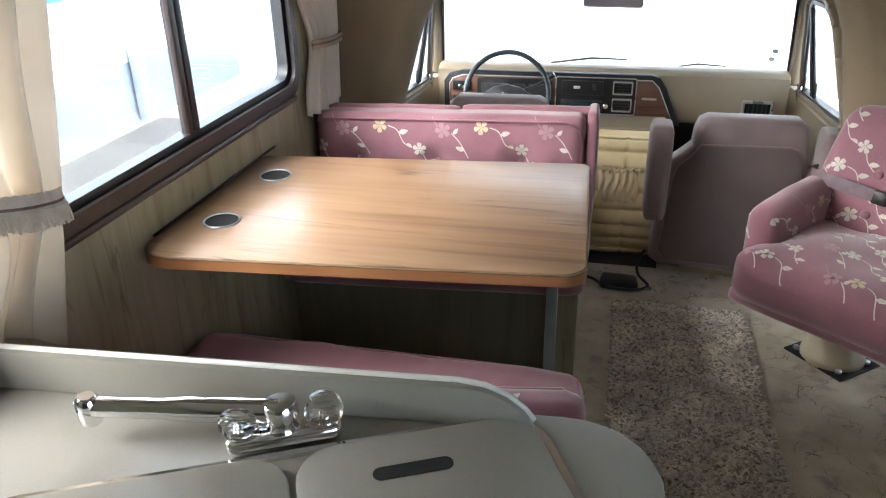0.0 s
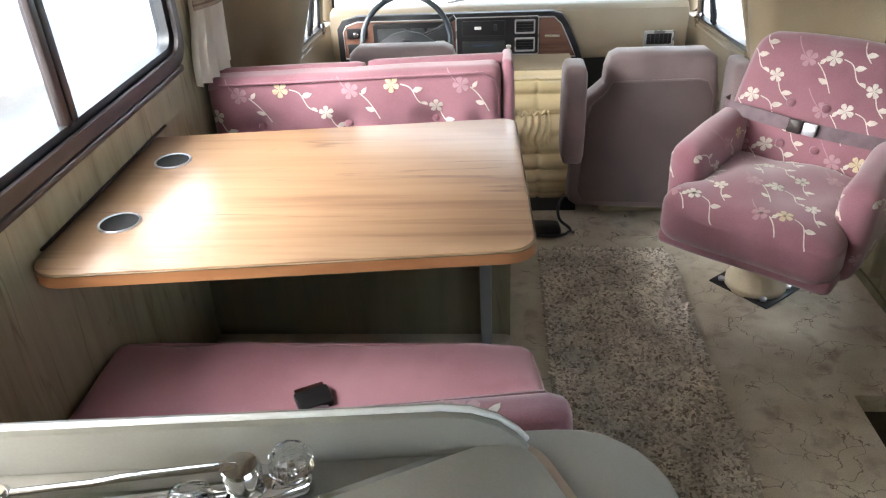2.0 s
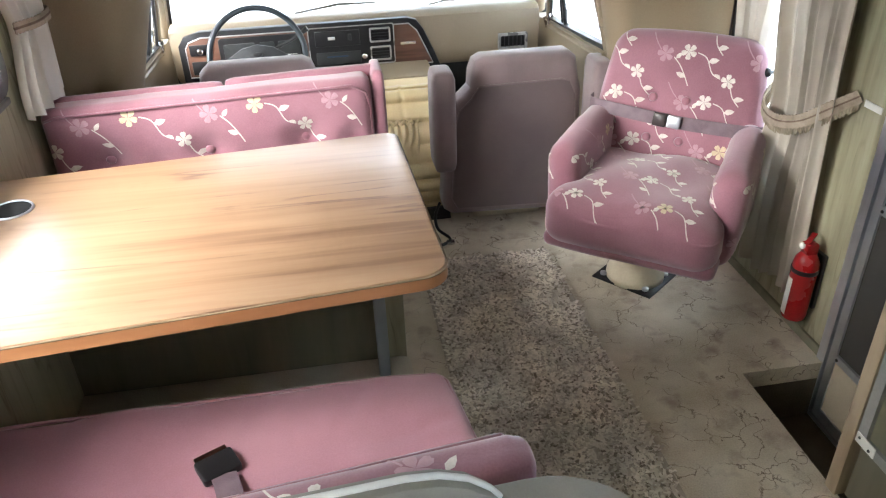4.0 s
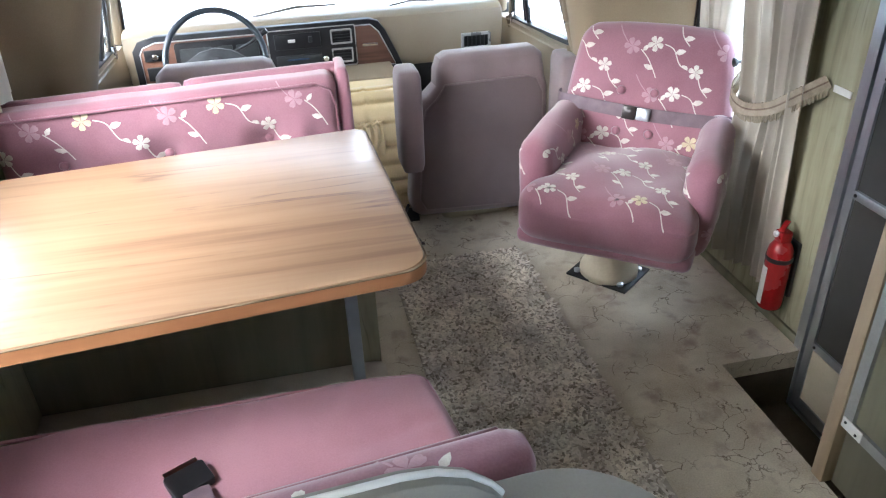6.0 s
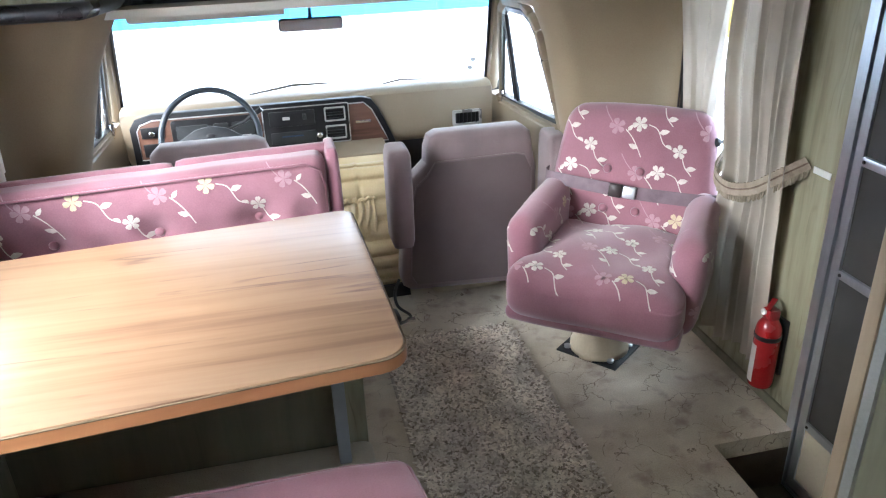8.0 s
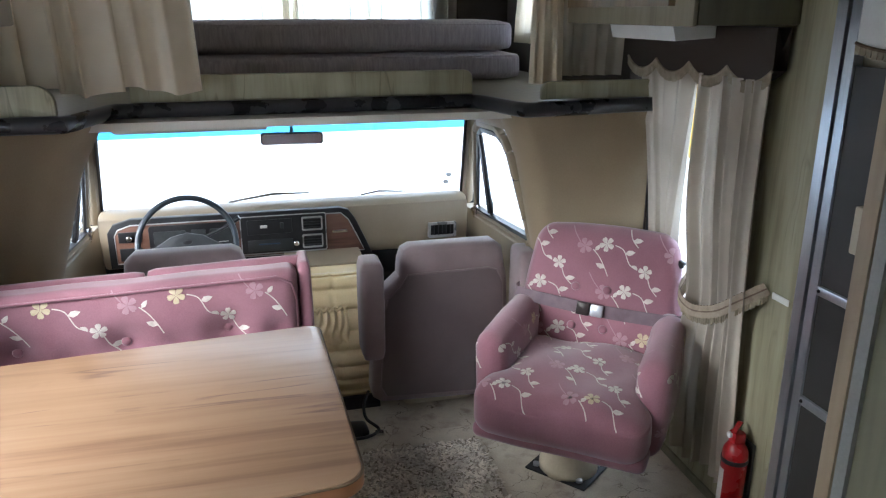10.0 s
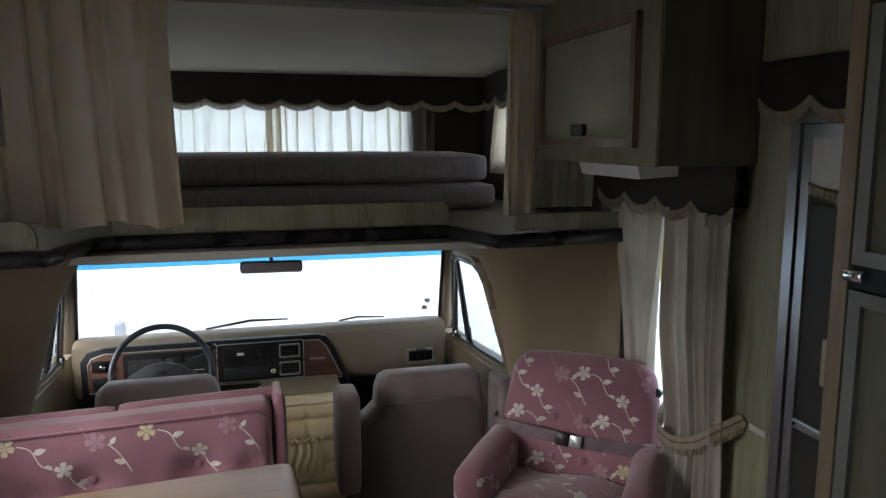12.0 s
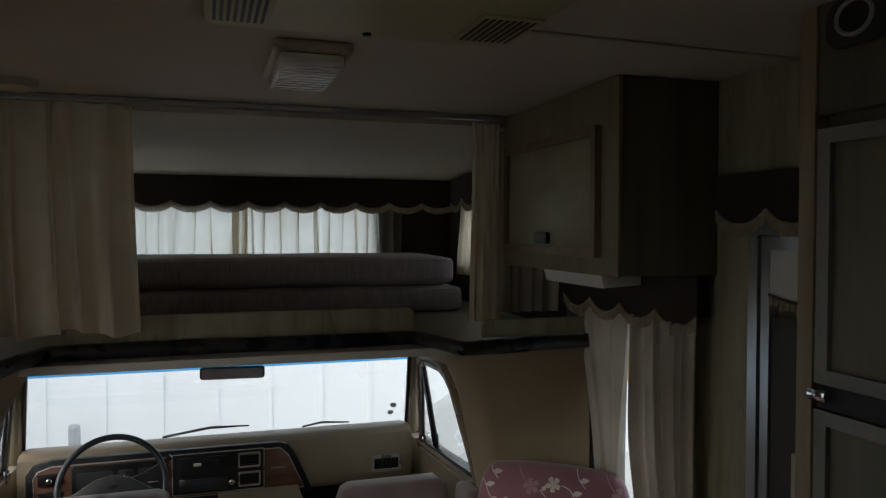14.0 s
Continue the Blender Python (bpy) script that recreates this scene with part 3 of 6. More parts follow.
def embroider(target, origin, u, v, sprigs, parent, lift=0.0012, keep=None, gold=5):
    """Flowers, leaves and stems laid on a cushion's face. origin, u and v span the pattern; it is pressed on along the plane's normal."""
    me = target.data
    tree = BVHTree.FromPolygons([x.co for x in me.vertices], [p.vertices for p in me.polygons])
    o, u, v = Vector(origin), Vector(u).normalized(), Vector(v).normalized()
    w = u.cross(v).normalized()
    looks = {"cream": (THREAD, "cream embroidered sprig"), "gold": (THREAD_GOLD, "gold embroidered flower"), "pink": (THREAD_PINK, "faded pink embroidered flower")}
    sheets = {}

    def press(a, b, extra=0.0):
        if keep and not keep(a, b):
            return None
        hit = tree.ray_cast(o + u * a + v * b + w * 0.25, -w, 0.5)
        if hit[0] is None or hit[1].dot(w) < 0.3:
            return None
        return hit[0] + hit[1] * (lift + extra)

    def fan(kind, pts, mid):
        ps, c = [press(*p) for p in pts], press(*mid, 0.0012)
        if c is None or any(p is None for p in ps):
            return
        bm = sheets[kind]
        c = bm.verts.new(c)
        vs = [bm.verts.new(p) for p in ps]
        for i in range(len(vs)):
            bm.faces.new((vs[i], vs[(i + 1) % len(vs)], c))

    def leaf(kind, a, b, ang, size):
        ca, sa = math.cos(ang), math.sin(ang)
        out = [(0, 0), (0.35, 0.26), (0.7, 0.2), (1, 0), (0.7, -0.2), (0.35, -0.26)]
        fan(kind, [(a + size * (x * ca - y * sa), b + size * (x * sa + y * ca)) for x, y in out], (a + size * 0.5 * ca, b + size * 0.5 * sa))

    def blossom(kind, a, b, r, turn):
        r *= 0.86
        heart, bm = press(a, b, 0.002), sheets[kind]
        if heart is None:
            return
        heart = bm.verts.new(heart)
        for k in range(5):
            t = turn + k * math.tau / 5
            ca, sa = math.cos(t), math.sin(t)
            out = [(0.5, 0.30), (0.82, 0.34), (1.0, 0.14), (0.95, -0.02), (1.0, -0.16), (0.82, -0.34), (0.5, -0.30)]
            ps = [press(a + r * (x * ca - y * sa), b + r * (x * sa + y * ca)) for x, y in out]
            c = press(a + r * 0.6 * ca, b + r * 0.6 * sa, 0.0012)
            if c is None or any(p is None for p in ps):
                continue
            c = bm.verts.new(c)
            vs = [heart] + [bm.verts.new(p) for p in ps]
            for i in range(len(vs)):
                bm.faces.new((vs[i], vs[(i + 1) % len(vs)], c))

    def stem(kind, pts, wide=0.0016):
        line = spun([(x, y, 0) for x, y in pts], 5)
        prev = None
        for i, p in enumerate(line):
            q = line[min(i + 1, len(line) - 1)] - line[max(i - 1, 0)]
            s = Vector((-q.y, q.x)).normalized() * wide
            a, b = press(p.x + s.x, p.y + s.y), press(p.x - s.x, p.y - s.y)
            if a is None or b is None:
                prev = None
                continue
            bm = sheets[kind]
            now = (bm.verts.new(a), bm.verts.new(b))
            if prev:
                bm.faces.new((prev[0], prev[1], now[1], now[0]))
            prev = now

    def flush(name, kind):
        m, lab = looks[kind]
        bm = sheets.pop(kind)
        if len(bm.faces) > 4:
            part(name, bm, m, parent, lab, True)
        else:
            bm.free()

    for n, (a, b, s, kind) in enumerate(sprigs):
        if kind == "A":
            sheets["cream"] = bmesh.new()
            blossom("cream", a, b, 0.026 * s, 0.3)
            leaf("cream", a - 0.024 * s, b + 0.008 * s, 2.7, 0.022 * s)
            stem("cream", [(a + 0.01 * s, b - 0.016 * s), (a + 0.022 * s, b - 0.045 * s), (a + 0.045 * s, b - 0.07 * s)])
            leaf("cream", a + 0.025 * s, b - 0.05 * s, 0.1, 0.032 * s)
            flush("embroidered_flower", "cream")
            tone = "gold" if (n // 2) % gold == 0 else "cream"
            sheets[tone] = bmesh.new()
            blossom(tone, a - 0.132 * s, b + 0.075 * s, 0.028 * s, 0.9)
            flush("embroidered_flower", tone)
            sheets["cream"] = bmesh.new()
            stem("cream", [(a - 0.105 * s, b + 0.075 * s), (a - 0.075 * s, b + 0.062 * s), (a - 0.052 * s, b + 0.02 * s), (a - 0.025 * s, b + 0.005 * s)])
            leaf("cream", a - 0.070 * s, b + 0.052 * s, 0.25, 0.034 * s)
            flush("embroidered_stem", "cream")
        else:
            sheets["pink"] = bmesh.new()
            blossom("pink", a, b, 0.03 * s, 0.6)
            stem("pink", [(a - 0.05 * s, b + 0.06 * s), (a - 0.035 * s, b + 0.035 * s), (a - 0.015 * s, b + 0.01 * s)])
            flush("embroidered_flower", "pink")
            sheets["cream"] = bmesh.new()
            stem("cream", [(a + 0.028 * s, b - 0.008 * s), (a + 0.05 * s, b - 0.03 * s), (a + 0.07 * s, b - 0.06 * s), (a + 0.085 * s, b - 0.09 * s)])
            leaf("cream", a + 0.034 * s, b - 0.012 * s, 0.9, 0.026 * s)
            leaf("cream", a + 0.072 * s, b - 0.065 * s, 2.75, 0.032 * s)
            flush("embroidered_stem", "cream")


def rest_on(ob, start, way):
    """Where a straight line from start first meets a mesh."""
    me = ob.data
    tree = BVHTree.FromPolygons([x.co for x in me.vertices], [p.vertices for p in me.polygons])
    hit = tree.ray_cast(Vector(start), Vector(way).normalized(), 1.0)
    return hit[0] if hit[0] is not None else Vector(start)


def piping(pts, parent, material=VELVET, r=0.004, closed=False):
    return part("piping", tube(pts, r, 6, None, closed), material, parent, "", True)

# ---- the shell of the motorhome ----
XL, XR, ZC = -0.92, 1.22, 1.95
Y_BACK, Y_CAB = -2.4, 3.46


def wall_with_openings(name, x0, x1, y0, y1, z0, z1, holes, material, label):
    """A wall along y, pierced by openings (y0, y1, z0, z1)."""
    ys = sorted({y0, y1, *[h[i] for h in holes for i in (0, 1)]})
    zs = sorted({z0, z1, *[h[i] for h in holes for i in (2, 3)]})
    solid = {(i, j) for i in range(len(ys) - 1) for j in range(len(zs) - 1)
             if not any(h[0] <= (ys[i] + ys[i + 1]) / 2 <= h[1] and h[2] <= (zs[j] + zs[j + 1]) / 2 <= h[3] for h in holes)}
    bm = bmesh.new()

    def quad(*ps):
        bm.faces.new([bm.verts.new(p) for p in ps])
    for i, j in solid:
        a, b, c, d = ys[i], ys[i + 1], zs[j], zs[j + 1]
        quad((x1, a, c), (x1, b, c), (x1, b, d), (x1, a, d))
        quad((x0, a, c), (x0, a, d), (x0, b, d), (x0, b, c))
        for (di, dj), ps in (((-1, 0), ((a, c), (a, d))), ((1, 0), ((b, c), (b, d))), ((0, -1), ((a, c), (b, c))), ((0, 1), ((a, d), (b, d)))):
            if (i + di, j + dj) not in solid:
                (p, q), (s, t) = ps
                quad((x0, p, q), (x1, p, q), (x1, s, t), (x0, s, t))
    bmesh.ops.remove_doubles(bm, verts=bm.verts, dist=1e-5)
    return fixed(name, bm, material, label, "wall", False)


WIN_L = (1.14, 3.00, 0.882, 1.50)
WIN_R = (2.93, 3.40, 0.20, 1.30)
DOOR = (2.02, 2.585, -0.20, 1.56)
# Added opening, out of view, that lets daylight onto the aisle floor.
WIN_FILL = (-0.60, 1.08, 0.72, 1.58)
WIN_BUNK = (4.05, 4.60, 1.40, 1.66)
wall_with_openings("wall_left", XL - 0.05, XL, Y_BACK, 3.47, -0.3, 2.0, [WIN_L], PANEL, "left wall of olive-tan wood-grain panelling")
wall_with_openings("wall_right", XR, XR + 0.05, Y_BACK, 3.47, -0.3, 2.0, [WIN_R, DOOR, WIN_FILL], PANEL, "right wall of olive-tan wood-grain panelling")
fixed("wall_rear", box((XL, Y_BACK - 0.05, -0.3), (XR, Y_BACK, 2.0)), PANEL, "rear wall of wood-grain panelling", "wall")

# floor with the stair well cut out beside the entry door
STEP_X, STEP_Y0, STEP_Y1 = 0.957, 2.02, 2.578
bm = bmesh.new()
for lo, hi in (((XL, Y_BACK, -0.06), (STEP_X, 3.47, 0.0)), ((STEP_X, Y_BACK, -0.06), (XR, STEP_Y0, 0.0)), ((STEP_X, STEP_Y1, -0.06), (XR, 3.47, 0.0))):
    box(lo, hi, 0, 1, bm)
fixed("floor", bm, CARPET, "worn stained cream carpet floor", "floor", False)
bm = bmesh.new()
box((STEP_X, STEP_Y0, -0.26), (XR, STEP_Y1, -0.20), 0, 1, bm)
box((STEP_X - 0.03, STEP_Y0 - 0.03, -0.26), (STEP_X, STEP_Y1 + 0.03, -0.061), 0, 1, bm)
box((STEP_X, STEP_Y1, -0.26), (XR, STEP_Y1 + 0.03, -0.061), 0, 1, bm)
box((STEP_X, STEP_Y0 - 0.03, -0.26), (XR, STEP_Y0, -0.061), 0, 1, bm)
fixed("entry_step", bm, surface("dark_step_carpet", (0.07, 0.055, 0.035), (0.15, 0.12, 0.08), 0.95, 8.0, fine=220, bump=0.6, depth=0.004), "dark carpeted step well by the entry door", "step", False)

# ceiling of the living space and the sloped one over the bunk
fixed("ceiling", box((XL, Y_BACK, ZC), (XR, 3.50, ZC + 0.05)), CEIL, "off-white vinyl ceiling", "ceiling", False)
bm = prism([(3.50, 1.915), (4.90, 1.80), (4.90, 1.86), (3.50, 1.965)], "x", XL, XR)
fixed("ceiling_bunk", bm, CEIL, "off-white sloped ceiling over the cab bunk", "ceiling", False)
bm = bmesh.new()
beam((XL, 2.36, ZC - 0.003), (XR, 2.47, ZC - 0.003), 0.022, 0.005, (0, 0, 1), 0.002, bm)
fixed("trim_ceiling_seam", bm, CEIL, "off-white cover strip on the ceiling seam", "trim")

# bunk shell over the cab
# Left opening is added, unseen, to send daylight through the bunk curtain.
wall_with_openings("wall_bunk_left", XL - 0.05, XL, 3.47, 4.90, 1.10, 1.95, [WIN_BUNK], VALANCE, "dark brown bunk side wall with a curtained window")
wall_with_openings("wall_bunk_right", XR - 0.05, XR, 3.50, 4.90, 1.205, 1.95, [WIN_BUNK], VALANCE, "dark brown bunk side wall with a curtained window")
wx = bmesh.new()
FW = (-0.62, 0.78, 1.30, 1.70)
for lo, hi in (((XL, 4.85, 1.10), (FW[0], 4.90, 1.95)), ((FW[1], 4.85, 1.10), (XR, 4.90, 1.95)), ((FW[0], 4.85, 1.10), (FW[1], 4.90, FW[2])), ((FW[0], 4.85, FW[3]), (FW[1], 4.90, 1.95))):
    box(lo, hi, 0, 1, wx)
fixed("wall_bunk_front", wx, VALANCE, "dark brown front wall of the bunk with a wide window", "wall", False)

# bunk floor with the notch over the cab opening, and its padded black edge
NOTCH = [(XL, 3.30), (-0.60, 3.30), (-0.52, 3.58), (0.64, 3.58), (0.72, 3.30), (XR, 3.36)]
fixed("bunk_floor", prism(NOTCH + [(XR, 4.85), (XL, 4.85)], "z", 1.165, 1.20), OAK, "wooden bunk floor over the cab", "bunk floor", False)
bm = tube([(x, y, 1.187) for x, y in ((XL + 0.004, 3.30), (-0.62, 3.30), (-0.60, 3.302), (-0.585, 3.33), (-0.53, 3.55), (-0.515, 3.575), (-0.49, 3.58), (0.61, 3.58), (0.635, 3.575), (0.65, 3.55), (0.705, 3.33), (0.72, 3.302), (0.74, 3.30), (XR - 0.004, 3.355))], 0.024, 10)
fixed("trim_bunk_edge", bm, RUBBER, "shiny black padded vinyl edge of the bunk floor", "trim")
bm = prism(rounded(-0.47, 1.208, 0.635, 1.29, [0.004, 0.004, 0.03, 0.004]), "y", 3.605, 3.63, 0.004)
tagged(link("bunk_board", bm, PANEL, "auto"), "low tan bunk board along the mattress edge", "board")
bm = prism(rounded(0.80, 1.208, XR - 0.003, 1.265, [0.004, 0.004, 0.004, 0.03]), "y", 3.375, 3.398, 0.004)
tagged(link("bunk_board", bm, PANEL, "auto"), "short tan bunk board beside the curtain", "board")
bm = prism(rounded(XL, 1.208, -0.62, 1.29, [0.0, 0.004, 0.05, 0.0]), "y", 3.325, 3.35, 0.004)
tagged(link("bunk_board", bm, PANEL, "auto"), "tan bunk board with a rounded end", "board")

# ---- van cab ----
XC = 0.03
fixed("cab_floor", box((XL, 3.47, -0.10), (XR, 5.0, -0.012)), CARPET, "worn brown carpet on the cab floor", "floor", False)
fixed("cab_headliner", prism([(3.50, 1.135), (4.02, 1.105), (4.02, 1.16), (3.50, 1.16)], "x", -0.80, 0.86), CEIL, "off-white headliner of the cab", "ceiling", False)


def side_panel(s, name, label):
    """Padded panel that sweeps from the house wall into the cab's door frame; s is -1 for the driver's side."""
    wall = XR if s > 0 else XL

    def f(u, v):
        z = -0.01 + 1.19 * v
        edge = XC + s * ((0.845 - 0.21 * max(0, z - 0.6) if s > 0 else 0.785 - 0.29 * max(0, z - 0.6)) - 0.25 * max(0, z - 1.0))
        pts = [Vector((wall, 3.36, z)), Vector((wall - s * 0.03, 3.40, z)), Vector((edge + s * 0.12, 3.455, z)), Vector((edge + s * 0.04, 3.475, z)),
               Vector((edge, 3.53, z)), Vector((edge - s * 0.002, 3.60, z)), Vector((edge + s * 0.03, 3.70, z))]
        k = u * (len(pts) - 1)
        line = spun(pts, 6)
        return line[round(u * (len(line) - 1))]
    bm = grid(36, 24, f)
    return fixed(name, bm, TAN_PAD, label, "wall", True)


side_panel(1, "panel_cab_right", "brown padded panel sweeping into the cab door frame")
side_panel(-1, "panel_cab_left", "brown padded panel sweeping into the cab door frame")

# windscreen: frame, header, glass, blue shade band
WT, WB = (3.995, 1.085), (4.56, 0.615)
fixed("cab_header", prism([(3.93, 1.09), (4.03, 1.075), (4.06, 1.16), (3.93, 1.16)], "x", XC - 0.72, XC + 0.72), TAN, "tan header over the windscreen", "trim", False)
for s, side in ((1, "right"), (-1, "left")):
    a, b = Vector((XC + s * 0.722, 4.0, 1.10)), Vector((XC + s * 0.852, 4.55, 0.60))
    fixed("cab_pillar_" + side, beam(a, b, 0.062, 0.05, (s, 0.2, 0), 0.018), TAN, "tan windscreen pillar", "pillar")
for s, side in ((1, "right"), (-1, "left")):
    fixed("cab_roof_rail_" + side, beam((XC + s * 0.755, 3.52, 1.112), (XC + s * 0.715, 4.04, 1.104), 0.085, 0.06, (0, 0, 1), 0.018), TAN, "tan roof rail over the cab door", "trim")
windscreen = thing("windscreen", (XC, 4.3, 0.62), "wide clear windscreen with a blue shade band", "windscreen", kind="structure")
bm = bmesh.new()
q = [(XC - 0.69, *WT), (XC + 0.69, *WT), (XC + 0.82, *WB), (XC - 0.82, *WB)]
bm.faces.new([bm.verts.new(p) for p in q])
bm2 = bmesh.ops.extrude_face_region(bm, geom=bm.faces[:])
for v in [g for g in bm2["geom"] if isinstance(g, bmesh.types.BMVert)]:
    v.co += Vector((0, 0.004, 0.005))
pane = part("pane", bm, GLASS, windscreen)
pane.visible_shadow = False
bm = bmesh.new()
for i in range(4):
    p, r = q[i], q[(i + 1) % 4]
    beam(p, r, 0.012, 0.02, (0, 0.64, 0.77), 0.004, bm)
part("seal", bm, BLACK, windscreen, "black rubber seal")
d = Vector((0, WB[0] - WT[0], WB[1] - WT[1])).normalized()
bm = bmesh.new()
for dx0, dx1, y_off in ((-0.69, 0.69, 0.0),):
    p = [Vector((XC + dx0, *WT)), Vector((XC + dx1, *WT)), Vector((XC + dx1 + 0.01, *WT)) + d * 0.085, Vector((XC + dx0 - 0.01, *WT)) + d * 0.085]
    vs = [bm.verts.new(x + Vector((0, -0.003, -0.003))) for x in p]
    ws = [bm.verts.new(x + Vector((0, -0.0015, -0.0015))) for x in p]
    bm.faces.new(vs)
    bm.faces.new(ws[::-1])
    for k in range(4):
        bm.faces.new((vs[k], vs[(k + 1) % 4], ws[(k + 1) % 4], ws[k]))
band = part("shade_band", bm, BLUE_BAND, windscreen, "blue tinted shade band")
band.visible_shadow = False
for k, z in enumerate((0.72, 0.766)):
    y = WT[0] + (WT[1] - z) / (WT[1] - WB[1]) * (WB[0] - WT[0]) - 0.006
    part("sticker", lathe([(0.001, 0), (0.014, 0), (0.014, 0.001), (0.001, 0.001)], (0.745, y, z), 14, None, Euler((radians(50), 0, 0)).to_matrix()), STICKER, windscreen, "small round grey sticker")

# cab doors: lower trim and a sloping side window with a quarter light
for s, side in ((1, "right"), (-1, "left")):
    door = thing("cab_door_" + side, (XC + s * 0.86, 3.9, 0.0), "tan cab door with a tall glazed window", "door", kind="structure")
    lo = lambda y, z: Vector((XC + s * (0.855 - 0.27 * (z - 0.6)), y, z))
    bm = prism([(3.52, -0.05), (4.62, -0.05), (4.62, 0.56), (4.40, 0.575), (3.60, 0.645), (3.52, 0.66)], "x", XC + s * 0.85, XC + s * 0.93, 0.01)
    part("door_trim", bm, TAN, door, "tan vinyl door trim")
    cs = [lo(4.40, 0.575), lo(3.60, 0.645), lo(3.60, 0.75), lo(3.60, 0.90), lo(3.61, 1.0), lo(3.65, 1.05), lo(3.72, 1.075), lo(3.95, 1.06), lo(4.03, 1.02)]
    bm = bmesh.new()
    for i in range(len(cs)):
        beam(cs[i], cs[(i + 1) % len(cs)], 0.03, 0.03, (s, 0, 0.27), 0.010, bm)
    part("window_frame", bm, TAN, door, "tan painted window frame")
    mid = sum(cs, Vector()) / len(cs)
    inn = [c + (mid - c).normalized() * 0.035 for c in cs]
    bm = bmesh.new()
    for i in range(len(inn)):
        beam(inn[i], inn[(i + 1) % len(inn)], 0.02, 0.016, (s, 0, 0.27), 0.004, bm)
    beam(lo(3.97, 1.01), lo(4.12, 0.63), 0.016, 0.02, (s, 0, 0.27), 0.004, bm)
    beam(lo(3.985, 1.01), lo(4.15, 0.63), 0.010, 0.02, (s, 0, 0.27), 0.003, bm)
    part("window_seal", bm, BLACK, door, "black rubber window seal and quarter light bar")
    bm = bmesh.new()
    bm.faces.new([bm.verts.new(c) for c in inn])
    ex = bmesh.ops.extrude_face_region(bm, geom=bm.faces[:])
    for v in [g for g in ex["geom"] if isinstance(g, bmesh.types.BMVert)]:
        v.co += Vector((s * 0.004, 0, 0.001))
    g = part("pane", bm, GLASS, door)
    g.visible_shadow = False
    part("vent_latch", box(lo(4.13, 0.64) - Vector((0.012, 0.015, 0)), lo(4.13, 0.64) + Vector((0.012, 0.015, 0.05)), 0.005), BLACK, door, "black quarter light latch")
    part("lock_knob", lathe([(0.006, 0), (0.006, 0.03), (0.011, 0.034), (0.011, 0.048), (0.004, 0.052)], (XC + s * 0.825, 4.30, 0.585), 10), CHROME, door, "chrome lock knob")

# fascia: padded top with a rounded nose, instrument panel, radio, vents
dash = thing("dashboard", (XC, 4.4, 0.0), "tan vinyl dashboard with woodgrain instrument panel", "dashboard")
prof = [(4.66, 0.60), (4.54, 0.652), (4.42, 0.672), (4.365, 0.668), (4.338, 0.650), (4.328, 0.61), (4.335, 0.50), (4.345, 0.455), (4.37, 0.43), (4.42, 0.40), (4.66, 0.38)]
part("dash_pad", prism(prof, "x", XC - 0.80, XC + 0.795, 0.012), TAN, dash, "tan padded dash")
sur = [(-0.735, 0.445), (0.375, 0.425), (0.345, 0.50), (0.30, 0.60), (0.27, 0.643), (0.23, 0.655), (-0.64, 0.655), (-0.71, 0.635), (-0.735, 0.60)]
part("instrument_surround", prism(sur, "y", 4.312, 4.35, 0.006), BLACK, dash, "black plastic instrument surround")
wd = [(-0.705, 0.468), (0.335, 0.455), (0.31, 0.51), (0.268, 0.60), (0.235, 0.632), (-0.64, 0.632), (-0.69, 0.615), (-0.705, 0.59)]
part("woodgrain_panel", prism(wd, "y", 4.305, 4.314, 0.002), DASHWOOD, dash, "red-brown woodgrain instrument panel")
part("bright_trim", tube([(x, 4.305, z) for x, z in wd], 0.0028, 6, None, True), BRIGHT, dash, "thin chrome trim")
part("gauge_housing", prism(rounded(-0.57, 0.475, -0.215, 0.625, 0.015), "y", 4.297, 4.306, 0.003), BLACK, dash, "black gauge cluster")
for x0, x1 in ((-0.55, -0.42), (-0.40, -0.34), (-0.325, -0.235)):
    part("gauge", prism(rounded(x0, 0.50, x1, 0.60, 0.008), "y", 4.293, 4.298, 0.002), GREYPANEL, dash, "grey gauge face")
for x0, z0, x1, z1 in ((-0.38, 0.535, -0.376, 0.58), (-0.29, 0.54, -0.25, 0.543), (-0.53, 0.54, -0.47, 0.543)):
    part("gauge_mark", box((x0, 4.2915, z0), (x1, 4.2935, z1)), WHITE, dash, "white gauge mark")
part("radio_panel", prism(rounded(-0.195, 0.475, 0.165, 0.638, 0.008), "y", 4.295, 4.306, 0.003), BLACK, dash, "black radio and heater panel")
part("bright_trim", tube([(x, 4.296, z) for x, z in rounded(-0.197, 0.472, 0.167, 0.640, 0.008, 3)], 0.0025, 6, None, True), BRIGHT, dash)
part("radio", box((-0.17, 4.285, 0.485), (0.02, 4.297, 0.535), 0.003), GREYPANEL, dash, "dark radio face")
part("radio_dial", box((-0.125, 4.283, 0.515), (-0.035, 4.2865, 0.521), 0.001), surface("blue_dial", (0.02, 0.05, 0.10), (0.03, 0.07, 0.14), 0.3, 10.0), dash, "blue and red dial strip")
part("radio_knob", lathe([(0.012, 0), (0.012, 0.012), (0.009, 0.015)], (0.035, 4.29, 0.513), 14, None, Euler((radians(90), 0, 0)).to_matrix()), CHROME, dash, "chrome radio knob")
part("heater_panel", box((-0.17, 4.288, 0.56), (0.02, 4.297, 0.625), 0.003), BLACK, dash)
part("heater_lever", box((-0.115, 4.28, 0.59), (-0.085, 4.289, 0.602), 0.002), WHITE, dash, "white heater lever")
part("heater_lever", box((-0.03, 4.28, 0.585), (-0.015, 4.289, 0.61), 0.002), GREYPANEL, dash)
